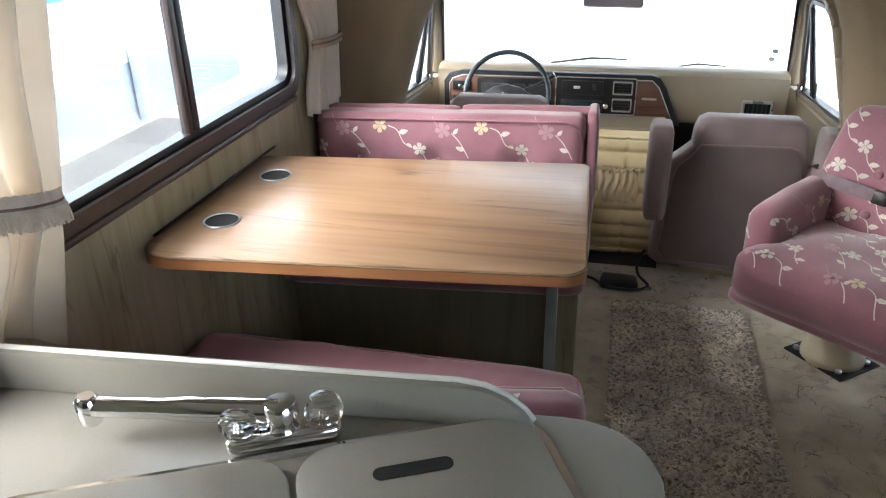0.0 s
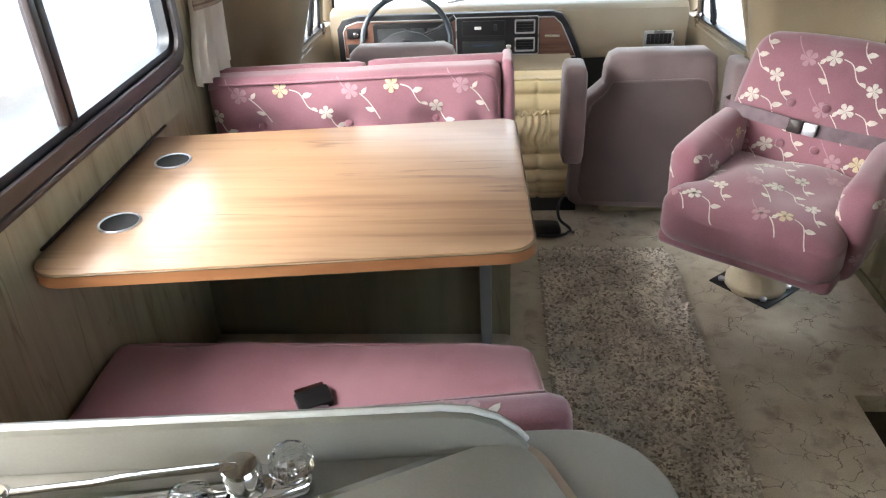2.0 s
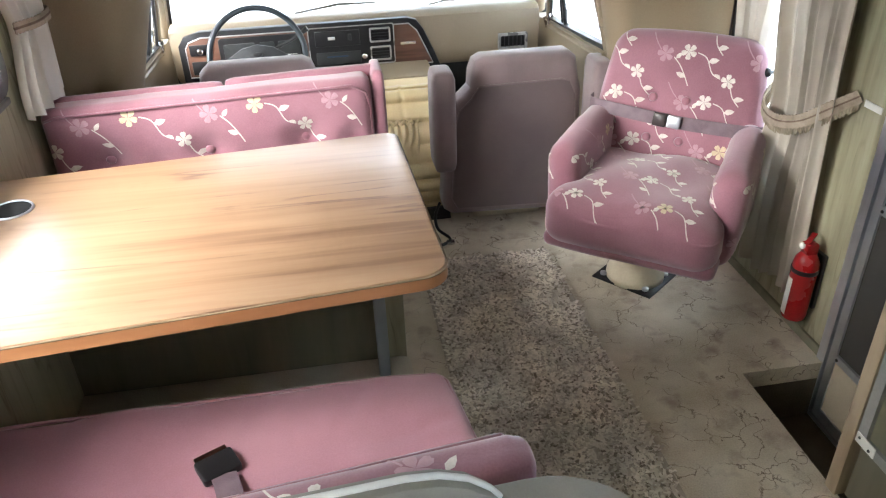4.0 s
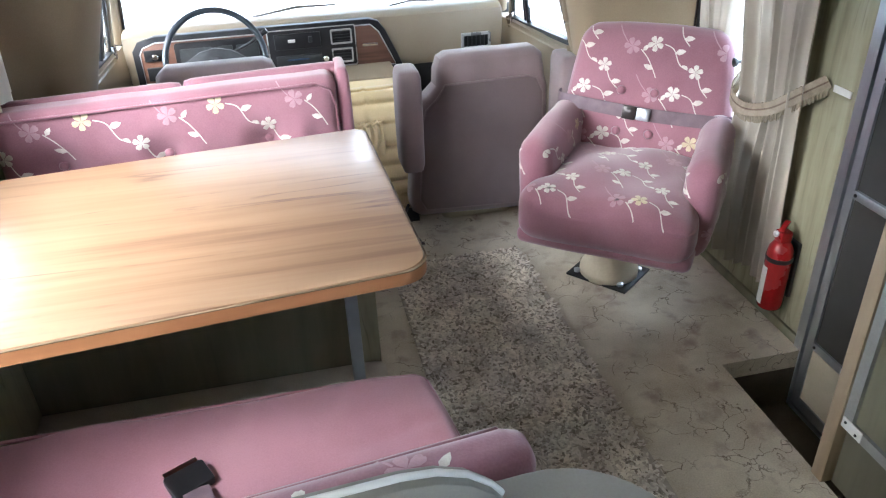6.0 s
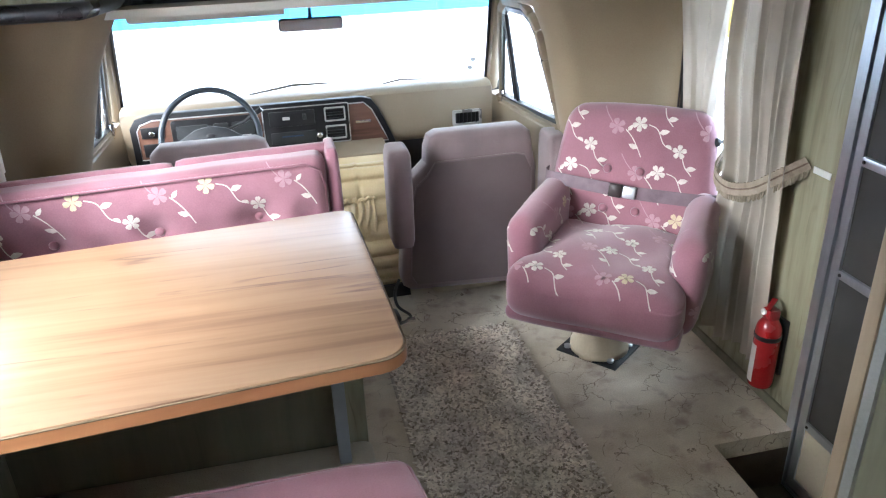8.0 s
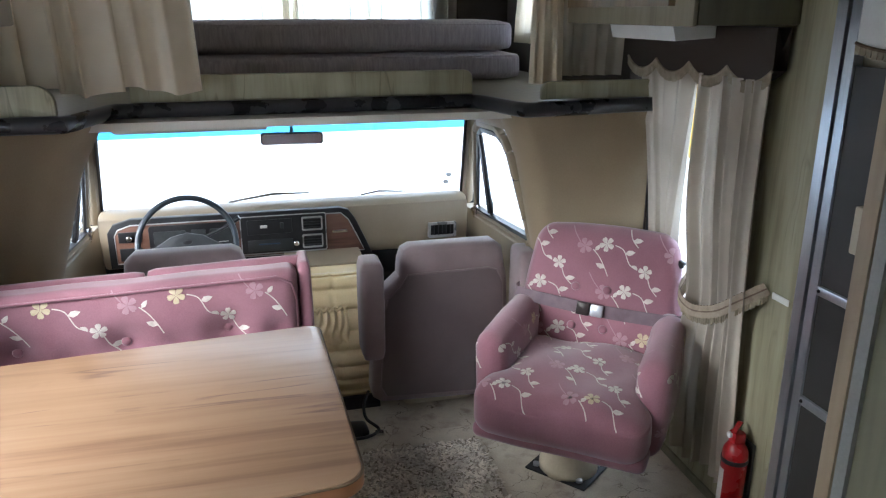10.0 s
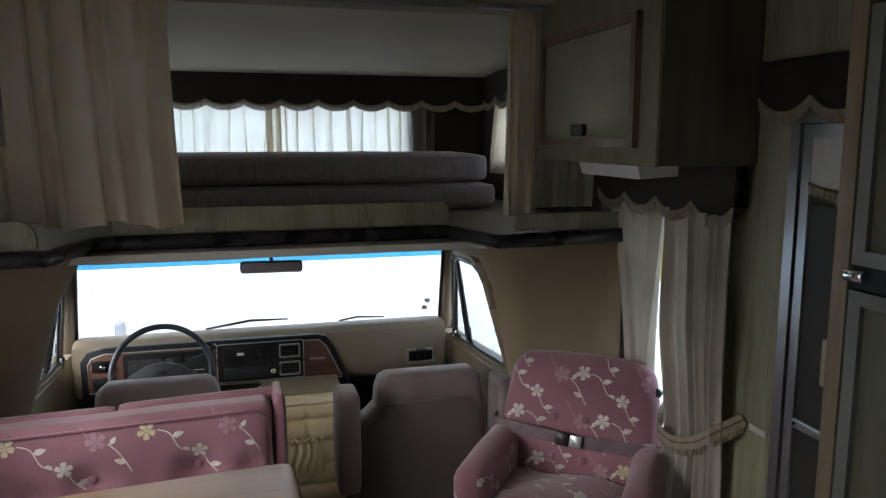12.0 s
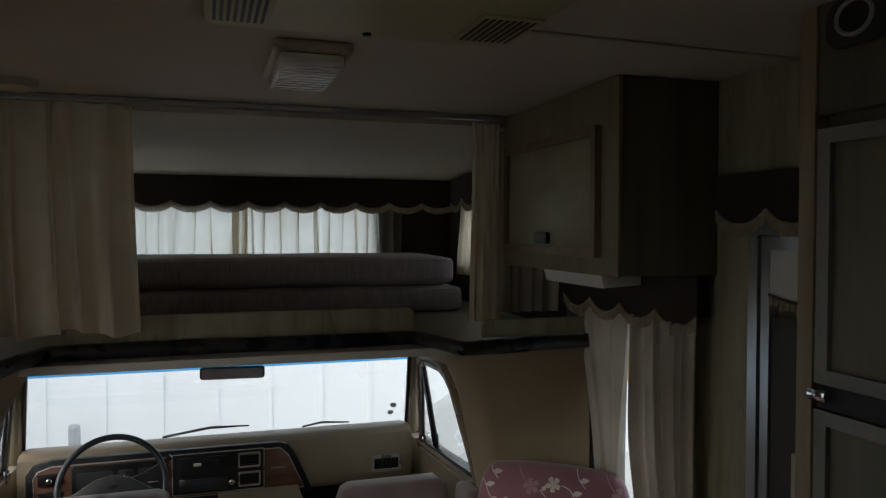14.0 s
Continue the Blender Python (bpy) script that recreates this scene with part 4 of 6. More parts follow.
for z0, z1 in ((0.487, 0.548), (0.566, 0.627)):
    v = part("air_vent", ring(rounded(0.062, z0, 0.152, z1, 0.004, 1), rounded(0.068, z0 + 0.006, 0.146, z1 - 0.006, 0.003, 1), "y", 4.286, 4.297), BRIGHT, dash, "square air vent with chrome rim")
    for k in range(4):
        z = z0 + 0.012 + k * (z1 - z0 - 0.024) / 3
        part("slat", beam((0.069, 4.293, z), (0.145, 4.293, z), 0.008, 0.003), BLACK, v, "black vent slat")
part("name_badge", prism(rounded(0.195, 0.543, 0.262, 0.556, 0.003), "y", 4.301, 4.306, 0.001), CHROME, dash, "small bright badge")
part("switch_panel", box((-0.69, 4.297, 0.56), (-0.60, 4.306, 0.605), 0.003), BLACK, dash, "black light switch plate")
part("switch_knob", lathe([(0.012, 0), (0.012, 0.02), (0.008, 0.024)], (-0.645, 4.298, 0.582), 12, None, Euler((radians(90), 0, 0)).to_matrix()), CHROME, dash)
part("side_vent", box((-0.69, 4.297, 0.48), (-0.60, 4.306, 0.535), 0.004), BLACK, dash, "black side vent")
v = part("air_vent", ring(rounded(0.635, 0.482, 0.768, 0.553, 0.006, 2), rounded(0.646, 0.493, 0.757, 0.542, 0.004, 2), "y", 4.318, 4.335), BRIGHT, dash, "rectangular air vent with chrome rim")
part("vent_well", box((0.645, 4.328, 0.492), (0.758, 4.334, 0.543)), BLACK, v, "black vent well")
for k in range(5):
    x = 0.664 + k * 0.019
    part("slat", box((x, 4.319, 0.494), (x + 0.004, 4.329, 0.541)), BLACK, v)
part("lower_dash", prism([(4.38, 0.43), (4.42, 0.30), (4.62, 0.25), (4.62, 0.45)], "x", XC - 0.80, XC + 0.795), BLACK, dash, "shadowed black lower dash")
part("engine_cover_cap", prism(rounded(-0.02, 4.10, 0.31, 4.36, 0.02), "z", 0.455, 0.468, 0.005), TAN, dash, "tan plastic shelf below the radio")

fixed("firewall", box((XC - 0.93, 4.64, -0.10), (XC + 0.93, 4.68, 0.60)), BLACK, "dark firewall below the dashboard", "wall")

# steering wheel and column
wheel = thing("steering_wheel", (-0.39, 4.05, 0.62), "dark blue-black two-spoke steering wheel", "steering wheel")
WM = Matrix.Translation((-0.392, 4.04, 0.612)) @ Euler((radians(68), 0, 0)).to_matrix().to_4x4()
part("rim", tube([WM @ Vector((0.184 * math.cos(k * math.tau / 48), 0.184 * math.sin(k * math.tau / 48), 0)) for k in range(48)], 0.0115, 10, None, True), surface("blue_black_rim", (0.02, 0.027, 0.035), (0.04, 0.05, 0.06), 0.3, 10, fine=150, bump=0.04, depth=0.0005), wheel, "glossy rim")
bm = prism([(-0.175, -0.035), (-0.06, 0.035), (0.0, 0.048), (0.06, 0.035), (0.175, -0.035), (0.172, -0.055), (0.06, -0.02), (0.0, -0.075), (-0.06, -0.02), (-0.172, -0.055)], "z", -0.03, -0.006, 0.006, turn=WM)
part("spokes", bm, surface("grey_spoke", (0.018, 0.02, 0.022), (0.035, 0.037, 0.04), 0.5, 10, fine=150, bump=0.04, depth=0.0005), wheel, "grey spokes and horn pad")
part("emblem", lathe([(0.018, 0), (0.018, 0.004), (0.014, 0.006)], WM @ Vector((0, 0.008, -0.007)), 18, None, WM.to_3x3() @ Matrix.Diagonal((1, 0.5, 1))), BLACK, wheel, "small dark oval emblem")
part("column", tube([WM @ Vector((0, 0, -0.03)), WM @ Vector((0, 0, -0.12)), WM @ Vector((0, 0, -0.34))], [0.04, 0.045, 0.05], 14), BLACK, wheel, "black steering column")
part("shift_lever", tube([WM @ Vector((0.03, 0.02, -0.07)), WM @ Vector((0.13, 0.06, -0.06)), WM @ Vector((0.2, 0.10, -0.04))], [0.006, 0.006, 0.012], 8), BLACK, wheel, "black column lever")

mirror = thing("rear_view_mirror", (0.03, 4.08, 1.08), "black-framed rear view mirror hung below the header", "mirror")
MM = Matrix.Translation((0.035, 4.09, 1.003)) @ Euler((radians(7), 0, radians(-4))).to_matrix().to_4x4()
part("housing", prism(rounded(-0.122, -0.026, 0.122, 0.026, 0.014), "y", 0.0, 0.02, 0.005, turn=MM), BLACK, mirror, "black plastic housing")
part("mirror_glass", prism(rounded(-0.116, -0.021, 0.116, 0.021, 0.011), "y", -0.003, -0.0005, turn=MM), MIRROR, mirror, "silvered glass")
part("stem", tube([MM @ Vector((0.0, 0.012, 0.02)), MM @ Vector((0.0, 0.0, 0.055)), (0.035, 4.02, 1.105)], [0.008, 0.006, 0.01], 8), BLACK, mirror, "black mount")

visor = thing("sun_visor", (-0.3, 3.96, 1.1), "pale cloth sun visor folded up under the header", "sun visor")
part("visor_panel", prism(rounded(-0.60, 1.06, -0.06, 1.10, [0.015, 0.004, 0.004, 0.004]), "y", 3.955, 3.975, 0.006), CEIL, visor)
part("visor_rod", tube([(-0.06, 3.965, 1.083), (0.10, 3.965, 1.083)], 0.004, 8), CHROME, visor, "metal visor rod")
wip = tagged(link("wiper", tube([(-0.25, 4.585, 0.645), (-0.05, 4.575, 0.675), (0.12, 4.575, 0.672)], [0.006, 0.007, 0.004], 6), BLACK, True), "black wiper arm resting at the foot of the windscreen", "wiper")
wip = tagged(link("wiper", tube([(0.36, 4.585, 0.645), (0.45, 4.58, 0.66), (0.58, 4.58, 0.652)], [0.005, 0.006, 0.004], 6), BLACK, True), "black wiper arm resting at the foot of the windscreen", "wiper")

# engine cover with quilted channels and a gathered pocket
cover = thing("engine_cover", (0.2, 3.8, 0.0), "cream quilted vinyl engine cover with a gathered pocket", "engine cover")
back = spun([(0, 4.01, 0.46), (0, 3.96, 0.445), (0, 3.89, 0.365), (0, 3.83, 0.265), (0, 3.785, 0.175), (0, 3.76, 0.105), (0, 3.765, 0.04), (0, 3.79, -0.01)], 20)


def quilt(u, v):
    p = back[round(v * (len(back) - 1))]
    x = -0.04 + 0.37 * u
    chan = (v * 9.5) % 1.0
    puff = 0.02 * (1 - abs(2 * chan - 1) ** 3)
    side = 0.05 * (abs(2 * u - 1) ** 6)
    edge = -0.012 * math.exp(-((u - 0.50) / 0.012) ** 2)
    return Vector((x, p.y - puff + side - edge, p.z + puff * 0.4))


part("quilted_back", grid(40, 130, quilt), CREAM_VINYL, cover, "", True)
part("cover_top", prism([(4.03, 0.40), (4.00, 0.445), (4.05, 0.462), (4.36, 0.44), (4.36, 0.02), (4.03, 0.02)], "x", -0.03, 0.32, 0.012), CREAM_VINYL, cover)


def pocket(u, v):
    x = 0.035 + 0.165 * u
    base = back[round((0.30 + 0.18 * (1 - v)) * (len(back) - 1))]
    g = 0.007 * math.sin(u * 34 + 2 * math.sin(6 * v)) * (0.35 + 0.65 * v)
    bulge = 0.028 * math.sin(math.pi * min(1, 0.15 + 0.85 * (1 - v))) * math.sin(math.pi * u) ** 0.5
    return Vector((x, base.y - 0.018 - bulge - g, base.z + 0.004 + 0.006 * math.sin(u * 40) * v))


part("pocket", grid(70, 16, pocket), CREAM_VINYL, cover, "gathered map pocket", True)
part("pocket_cuff", tube([pocket(k / 30, 1.0) + Vector((0, -0.003, 0.004 * math.sin(k * 2.1))) for k in range(31)], 0.007, 8), CREAM_VINYL, cover, "ruched elastic cuff", True)
part("foot_strip", prism([(3.71, -0.012), (3.74, 0.025), (3.80, 0.025), (3.80, -0.012)], "x", -0.06, 0.30), BLACK, cover, "black foot strip")


def captain_seat(name, x0, label, with_arms, flip=False):
    """A high-backed cab seat seen from behind; the outline of its back has a stepped head rest."""
    st = thing(name, (x0 + 0.27, 3.75, -0.012), label, "seat", "cab seats")
    lean = Matrix.Translation((x0, 3.60, 0.06)) @ Euler((radians(-5), 0, 0)).to_matrix().to_4x4()
    top = [(0.035, 0.0), (0.50, -0.02), (0.535, 0.02), (0.54, 0.45), (0.53, 0.50), (0.52, 0.575), (0.49, 0.60), (0.17, 0.60), (0.14, 0.585), (0.125, 0.545), (0.12, 0.49), (0.09, 0.462), (0.05, 0.43), (0.03, 0.38), (0.0, 0.06), (0.005, 0.02)]
    if flip:
        top = [(0.54 - x, z) for x, z in top[::-1]]
    part("backrest", prism(top, "y", 0.0, 0.13, 0.028, 3, turn=lean), MAUVE, st, "mauve cloth backrest with stepped head rest")
    sh = [(0.055, 0.03), (0.49, 0.012), (0.51, 0.04), (0.512, 0.44), (0.49, 0.49), (0.46, 0.50), (0.15, 0.495), (0.12, 0.45), (0.075, 0.41), (0.06, 0.36), (0.035, 0.07)]
    if flip:
        sh = [(0.54 - x, z) for x, z in sh[::-1]]
    part("back_shell", prism(sh, "y", -0.012, 0.02, 0.008, 2, turn=lean), GREY_BACK, st, "dark grey-mauve back shell")
    part("piping", tube([lean @ Vector((x, -0.004, z)) for x, z in sh], 0.004, 6, None, True), MAUVE, st, "", True)
    part("seat_cushion", cushion((x0 + 0.02, 3.72, 0.14), (x0 + 0.52, 4.12, 0.30), 0.05, (0, 0, 0.02), 8), MAUVE, st, "", True)
    part("pedestal", prism(rounded(x0 + 0.14, 3.70, x0 + 0.42, 4.02, 0.03), "z", -0.012, 0.15), CREAM_PAINT, st, "cream painted steel pedestal")
    if with_arms:
        part("armrest", cushion((x0 - 0.045, 3.47, 0.30), (x0 + 0.035, 3.60, 0.665), 0.022, (0.004, 0.004, 0), 8), MAUVE, st, "upright folded armrest", True)
        part("armrest", cushion((x0 + 0.545, 3.52, 0.30), (x0 + 0.615, 3.66, 0.645), 0.022, (0.004, 0.004, 0), 8), MAUVE, st, "upright folded armrest", True)
    return st


captain_seat("passenger_seat", 0.255, "mauve captain seat with folded armrests behind the engine cover", True)
captain_seat("driver_seat", -0.585, "mauve captain seat behind the steering wheel", False, True).location.z += 0.04

# ---- dinette ----
table = thing("dinette_table", (-0.45, 2.45, 0.0), "orange-brown wood laminate dinette table fixed to the wall", "table")
out = rounded(XL + 0.004, 2.105, 0.040, 2.775, [0.075, 0.052, 0.035, 0.01], 7)
out = [(x - 0.036 * (y - 2.19) * (x > -0.4), y + 0.092 * (x + 0.45)) for x, y in out]
part("tabletop", prism(out, "z", 0.712, 0.742, 0.004), TABLE, table)
part("edge_band", ring([(x + (0.003 if x > -0.4 else -0.0), y + (0.003 if y > 2.4 else -0.003)) for x, y in out], out, "z", 0.713, 0.737), TABLE_EDGE, table, "brown wood-effect edge band")
part("edge_line", ring([(x + (0.0036 if x > -0.4 else 0), y + (0.0036 if y > 2.4 else -0.0036)) for x, y in out], out, "z", 0.7365, 0.7385), OAK_DARK, table, "dark seam along the table edge")
part("wall_cleat", box((XL + 0.001, 2.15, 0.744), (XL + 0.009, 2.80, 0.749), 0.0015), DARK_TRIM, table, "thin dark wall strip")
for cx, cy in ((-0.809, 2.264), (-0.811, 2.573)):
    c = part("cup_holder", lathe([(0.044, 0.0), (0.044, 0.0025), (0.042, 0.004), (0.039, 0.003), (0.0385, -0.0005)], (cx, cy, 0.742), 28), ALU, table, "recessed cup holder with grey rim")
    # Flush disc; the shade of an open well is only its black colour.
    part("cup_well", lathe([(0.0005, 0.0), (0.039, 0.0), (0.039, 0.0012), (0.0005, 0.0012)], (cx, cy, 0.7425), 28), RECESS_SHADE, c, "flat dark disc for the shade in the well")
part("table_leg", box((-0.078, 2.745, 0.022), (-0.045, 2.768, 0.708), 0.004), SIDING_GREY, table, "flat grey metal table leg")


def vines(u0, u1, v0, v1, du=0.335, dv=0.205, shift=0.115, size=1.0, off=(0, 0)):
    out = []
    for j in range(-2, 8):
        for i in range(-4, 8):
            a, b = off[0] + i * du + j * shift, off[1] - j * dv
            if u0 - 0.2 < a < u1 + 0.2 and v0 - 0.2 < b < v1 + 0.2:
                out.append((a, b, size, "A"))
                out.append((a + 0.078 * size, b + 0.063 * size, size, "B"))
    return out


# forward bench
bench = thing("dinette_bench", (-0.45, 3.0, 0.0), "rose floral velvet dinette bench with tufted back, facing the table", "bench", "dinette benches")
part("base_panel", box((XL + 0.003, 2.835, 0.0), (-0.06, 3.30, 0.32)), PANEL_SHADED, bench, "olive wood-grain base panel")
part("end_panel", box((-0.055, 2.84, 0.0), (0.012, 3.36, 0.32), 0.003), PANEL, bench, "olive wood-grain end panel")
part("seat_cushion", cushion((XL + 0.01, 2.79, 0.32), (0.03, 3.19, 0.43), 0.035, (0, 0, 0.015), 12, 0.003), VELVET, bench, "rose velvet seat cushion", True)
rows = [(-0.755, 0.612), (-0.485, 0.612), (-0.215, 0.612)]
tf = [((x, 3.16, z), 0.10, 0.046, (0, 1, 0)) for x, z in rows] + [((x + 0.135, 3.16, z - 0.01), 0.06, 0.020, (0, 1, 0)) for x, z in rows]
bcush = part("back_cushion", cushion((XL + 0.015, 3.165, 0.42), (-0.012, 3.27, 0.772), 0.035, (0, 0.018, 0), 40, 0.003, tf), VELVET, bench, "rose velvet tufted back cushion", True)
embroider(bcush, (-0.9, 3.17, 0.0), (1, 0, 0), (0, 0, 1), vines(-0.1, 1.0, 0.4, 0.8, off=(0.019 + 0.335, 0.660), dv=0.21), bcush, gold=1)
for x, z in rows:
    part("button", lathe([(0.001, -0.004), (0.011, -0.003), (0.014, 0.002), (0.011, 0.007), (0.001, 0.009)], rest_on(bcush, (x, 3.0, z), (0, 1, 0)), 12, None, Euler((radians(90), 0, 0)).to_matrix()), VELVET, bcush, "covered button", True)
piping([(XL + 0.03, 3.168, 0.745)] + [(x, 3.164 - 0.004, 0.757) for x in np.linspace(-0.86, -0.07, 12)] + [(-0.03, 3.17, 0.73), (-0.018, 3.178, 0.68), (-0.018, 3.18, 0.46)], bcush)
part("back_board", cushion((XL + 0.015, 3.262, 0.40), (-0.43, 3.293, 0.777), 0.018, (0, 0, 0), 10, 0.002), VELVET, bench, "rose velvet rear board", True)
part("back_board", cushion((-0.428, 3.262, 0.40), (0.022, 3.293, 0.781), 0.018, (0, 0, 0), 10, 0.002, seed=4.0), VELVET, bench, "rose velvet rear board", True)
part("end_cushion", cushion((-0.008, 3.19, 0.36), (0.028, 3.325, 0.782), 0.015, (0.004, 0, 0), 10, 0.002), VELVET, bench, "rose velvet end pad", True)

# the bench back stands a little askew, its wall end towards the table
for ob in bench.children_recursive:
    if ob.name.split(".")[0] not in ("base_panel", "end_panel"):
        for v in ob.data.vertices:
            v.co.y -= 0.080 * max(0.0, -0.012 - v.co.x) / 0.9

# rear bench, whose back stands against the galley
rear = thing("dinette_bench", (-0.45, 1.95, 0.0), "rose dinette bench with plain seat cushion, backing on the galley", "bench", "dinette benches")
part("base_panel", box((XL + 0.003, 1.66, 0.0), (0.02, 2.22, 0.32)), PANEL_SHADED, rear, "olive wood-grain base panel")
creases = []
for x, y, dx, dy in ((-0.10, 2.25, -0.10, -0.16), (-0.30, 2.26, -0.05, -0.14), (0.03, 2.12, -0.16, -0.05), (0.03, 1.98, -0.2, 0.02), (-0.62, 2.25, 0.08, -0.12)):
    creases += [((x + dx * k / 6, y + dy * k / 6, 0.442), 0.032, 0.009 * (1 - k / 8), (0, 0, -1)) for k in range(7)]
part("seat_cushion", cushion((XL + 0.012, 1.72, 0.315), (0.072, 2.275, 0.430), 0.03, (0, 0, 0.012), 56, 0.009, creases), VELVET_PLAIN, rear, "plain rose seat cushion", True)
piping([(XL + 0.04, 2.268, 0.417)] + [(x, 2.270, 0.420) for x in np.linspace(-0.8, -0.05, 8)] + [(0.045, 2.262, 0.418), (0.064, 2.24, 0.417), (0.067, 2.0, 0.42), (0.067, 1.78, 0.42)], rear, VELVET_PLAIN)
for ob in rear.children:
    if ob.name.split(".")[0] in ("seat_cushion", "piping"):
        for v in ob.data.vertices:
            v.co.x -= 0.13 * (v.co.y - 2.07) * max(0.0, (v.co.x + 0.9) / 0.97)
bm = cushion((XL + 0.012, 1.65, 0.42), (0.065, 1.725, 0.79), 0.03, (0, 0.01, 0), 18, 0.004)
for v in bm.verts:
    v.co.z -= 0.125 * (0.065 - v.co.x) * (v.co.z - 0.42) / 0.375
rb = part("back_cushion", bm, VELVET, rear, "rose floral velvet back cushion", True)
embroider(rb, (-0.9, 1.685, 0.74), (1, 0, 0), (0, 1, 0), [(0.1 + 0.3 * i, -0.01, 1.0, "A") for i in range(5)] + [(0.22 + 0.3 * i, 0.0, 1.0, "B") for i in range(4)], rb)
piping([(-0.9, 1.718, 0.655), (-0.5, 1.722, 0.705), (0.03, 1.718, 0.775), (0.055, 1.71, 0.755), (0.06, 1.705, 0.6)], rb)
belt = thing("lap_belt", (-0.40, 2.02, 0.43), "dark lap belt with buckle lying on the plain rose cushion", "seat belt")
BR = Matrix.Translation((-0.395, 2.05, 0.446)) @ Euler((radians(4), 0, radians(28))).to_matrix().to_4x4()
part("buckle", prism(rounded(-0.035, -0.022, 0.035, 0.03, 0.006), "z", 0.0, 0.016, 0.003, turn=BR), BLACK, belt, "black plastic buckle")
part("tongue_plate", box((-0.03, 0.028, 0.004), (0.03, 0.045, 0.010), 0.002, turn=BR), CHROME, belt, "metal tongue plate")
strap = spun([BR @ Vector((0, -0.02, 0.010)), BR @ Vector((-0.02, -0.10, 0.018)), BR @ Vector((-0.08, -0.2, 0.004)), BR @ Vector((-0.13, -0.33, -0.004))], 6)
bm = bmesh.new()
prev = None
for i, p in enumerate(strap):
    side = (BR.to_3x3() @ Vector((1, -0.35, 0))).normalized() * 0.022
    row = [bm.verts.new(p + side), bm.verts.new(p - side), bm.verts.new(p - side + Vector((0, 0, 0.003))), bm.verts.new(p + side + Vector((0, 0, 0.003)))]
    if prev:
        for k in range(4):
            bm.faces.new((prev[k], prev[(k + 1) % 4], row[(k + 1) % 4], row[k]))
    else:
        bm.faces.new(row)
    prev = row
bm.faces.new(prev)
part("strap", bm, BELT, belt, "dark mauve webbing strap")

fixed("footwell_platform", prism(rounded(XL + 0.002, 2.20, 0.02, 2.834, [0, 0.02, 0.03, 0]), "z", 0.0, 0.022, 0.006), CARPET_PALE, "pale carpeted footwell between the benches", "floor")

# ---- galley ----
counter = thing("galley_counter", (-0.4, 1.4, 0.0), "pale grey-beige laminate galley counter with raised splash edge", "counter")
part("worktop", prism([(x, y + (0.076 * x - 0.012 if y > 1.3 else 0)) for x, y in rounded(XL + 0.003, 1.02, 0.165, 1.635, [0, 0.05, 0.13, 0], 9)], "z", 0.765, 0.802, 0.006), COUNTER, counter)
part("cabinet_base", box((XL + 0.003, 1.06, 0.0), (0.10, 1.545, 0.765)), PANEL, counter, "wood-grain cabinet base")
sp = [(XL + 0.003, 0.803), (0.0, 0.803), (0.0, 0.810), (-0.012, 0.827), (-0.035, 0.847), (-0.065, 0.860), (-0.10, 0.865), (XL + 0.003, 0.865)]
SPL = Matrix.Translation((0, 1.595, 0)) @ Euler((0, 0, radians(4.35))).to_matrix().to_4x4()
part("splash_edge", prism(sp, "y", -0.012, 0.014, 0.003, turn=SPL), SPLASH, counter, "raised laminate splash edge")
part("splash_cap", tube([SPL @ Vector((x, 0.001, z + 0.002)) for x, z in sp[2:]], 0.004, 6), WHITE, counter, "pale edge strip", True)

SINK = Matrix.Translation((-0.300, 1.492, 0.802)) @ Euler((0, 0, radians(26))).to_matrix().to_4x4()
sink = thing("sink", (-0.3, 1.3, 0.802), "double sink with pale fitted covers", "sink")
for u0, u1 in ((-0.365, -0.004), (0.004, 0.312)):
    part("sink_cover", prism(rounded(u0, -0.36, u1, -0.026, 0.055, 6), "z", 0.002, 0.016, 0.005, turn=SINK), COUNTER, sink, "pale fitted sink cover")
part("finger_slot", prism(rounded(0.094, -0.106, 0.192, -0.084, 0.0105, 6), "z", 0.0162, 0.0172, turn=SINK), RECESS_SHADE, sink, "flat dark strip for the shade in the finger slot")
part("sink_rim", ring(rounded(-0.38, -0.375, 0.325, -0.012, 0.065, 6), rounded(-0.37, -0.365, 0.315, -0.022, 0.057, 6), "z", 0.0, 0.006, turn=SINK), CHROME, sink, "thin steel sink rim")
faucet = thing("faucet", (-0.3, 1.52, 0.802), "chrome swivel faucet with two clear acrylic knobs", "faucet")
part("base_plate", prism(rounded(-0.079, -0.008, 0.068, 0.044, 0.012, 4), "z", 0.0, 0.026, 0.008, 3, turn=SINK), CHROME, faucet, "chrome base plate")
S3 = SINK.to_3x3()
for u in (-0.058, 0.048):
    part("knob_stem", lathe([(0.014, 0), (0.014, 0.004), (0.010, 0.006)], SINK @ Vector((u, 0.016, 0.026)), 14), CHROME, faucet)
    bm = lathe([(0.012, 0), (0.023, 0.004), (0.026, 0.012), (0.024, 0.026), (0.018, 0.033), (0.008, 0.035)], SINK @ Vector((u, 0.013, 0.027)), 10)
    part("knob", bm, ACRYLIC, faucet, "faceted clear acrylic knob", False)
    part("knob_core", lathe([(0.005, -0.006), (0.005, 0.008), (0.003, 0.010)], SINK @ Vector((u, 0.013, 0.029)), 10), CHROME, faucet)
part("spout_post", lathe([(0.021, 0), (0.018, 0.006), (0.018, 0.012), (0.022, 0.016), (0.022, 0.033), (0.019, 0.038), (0.006, 0.039)], SINK @ Vector((-0.005, 0.012, 0.026)), 18), CHROME, faucet)
tip0 = SINK @ Vector((-0.005, 0.012, 0.049))
tip1 = tip0 + Vector((-0.235, -0.046, 0.006))
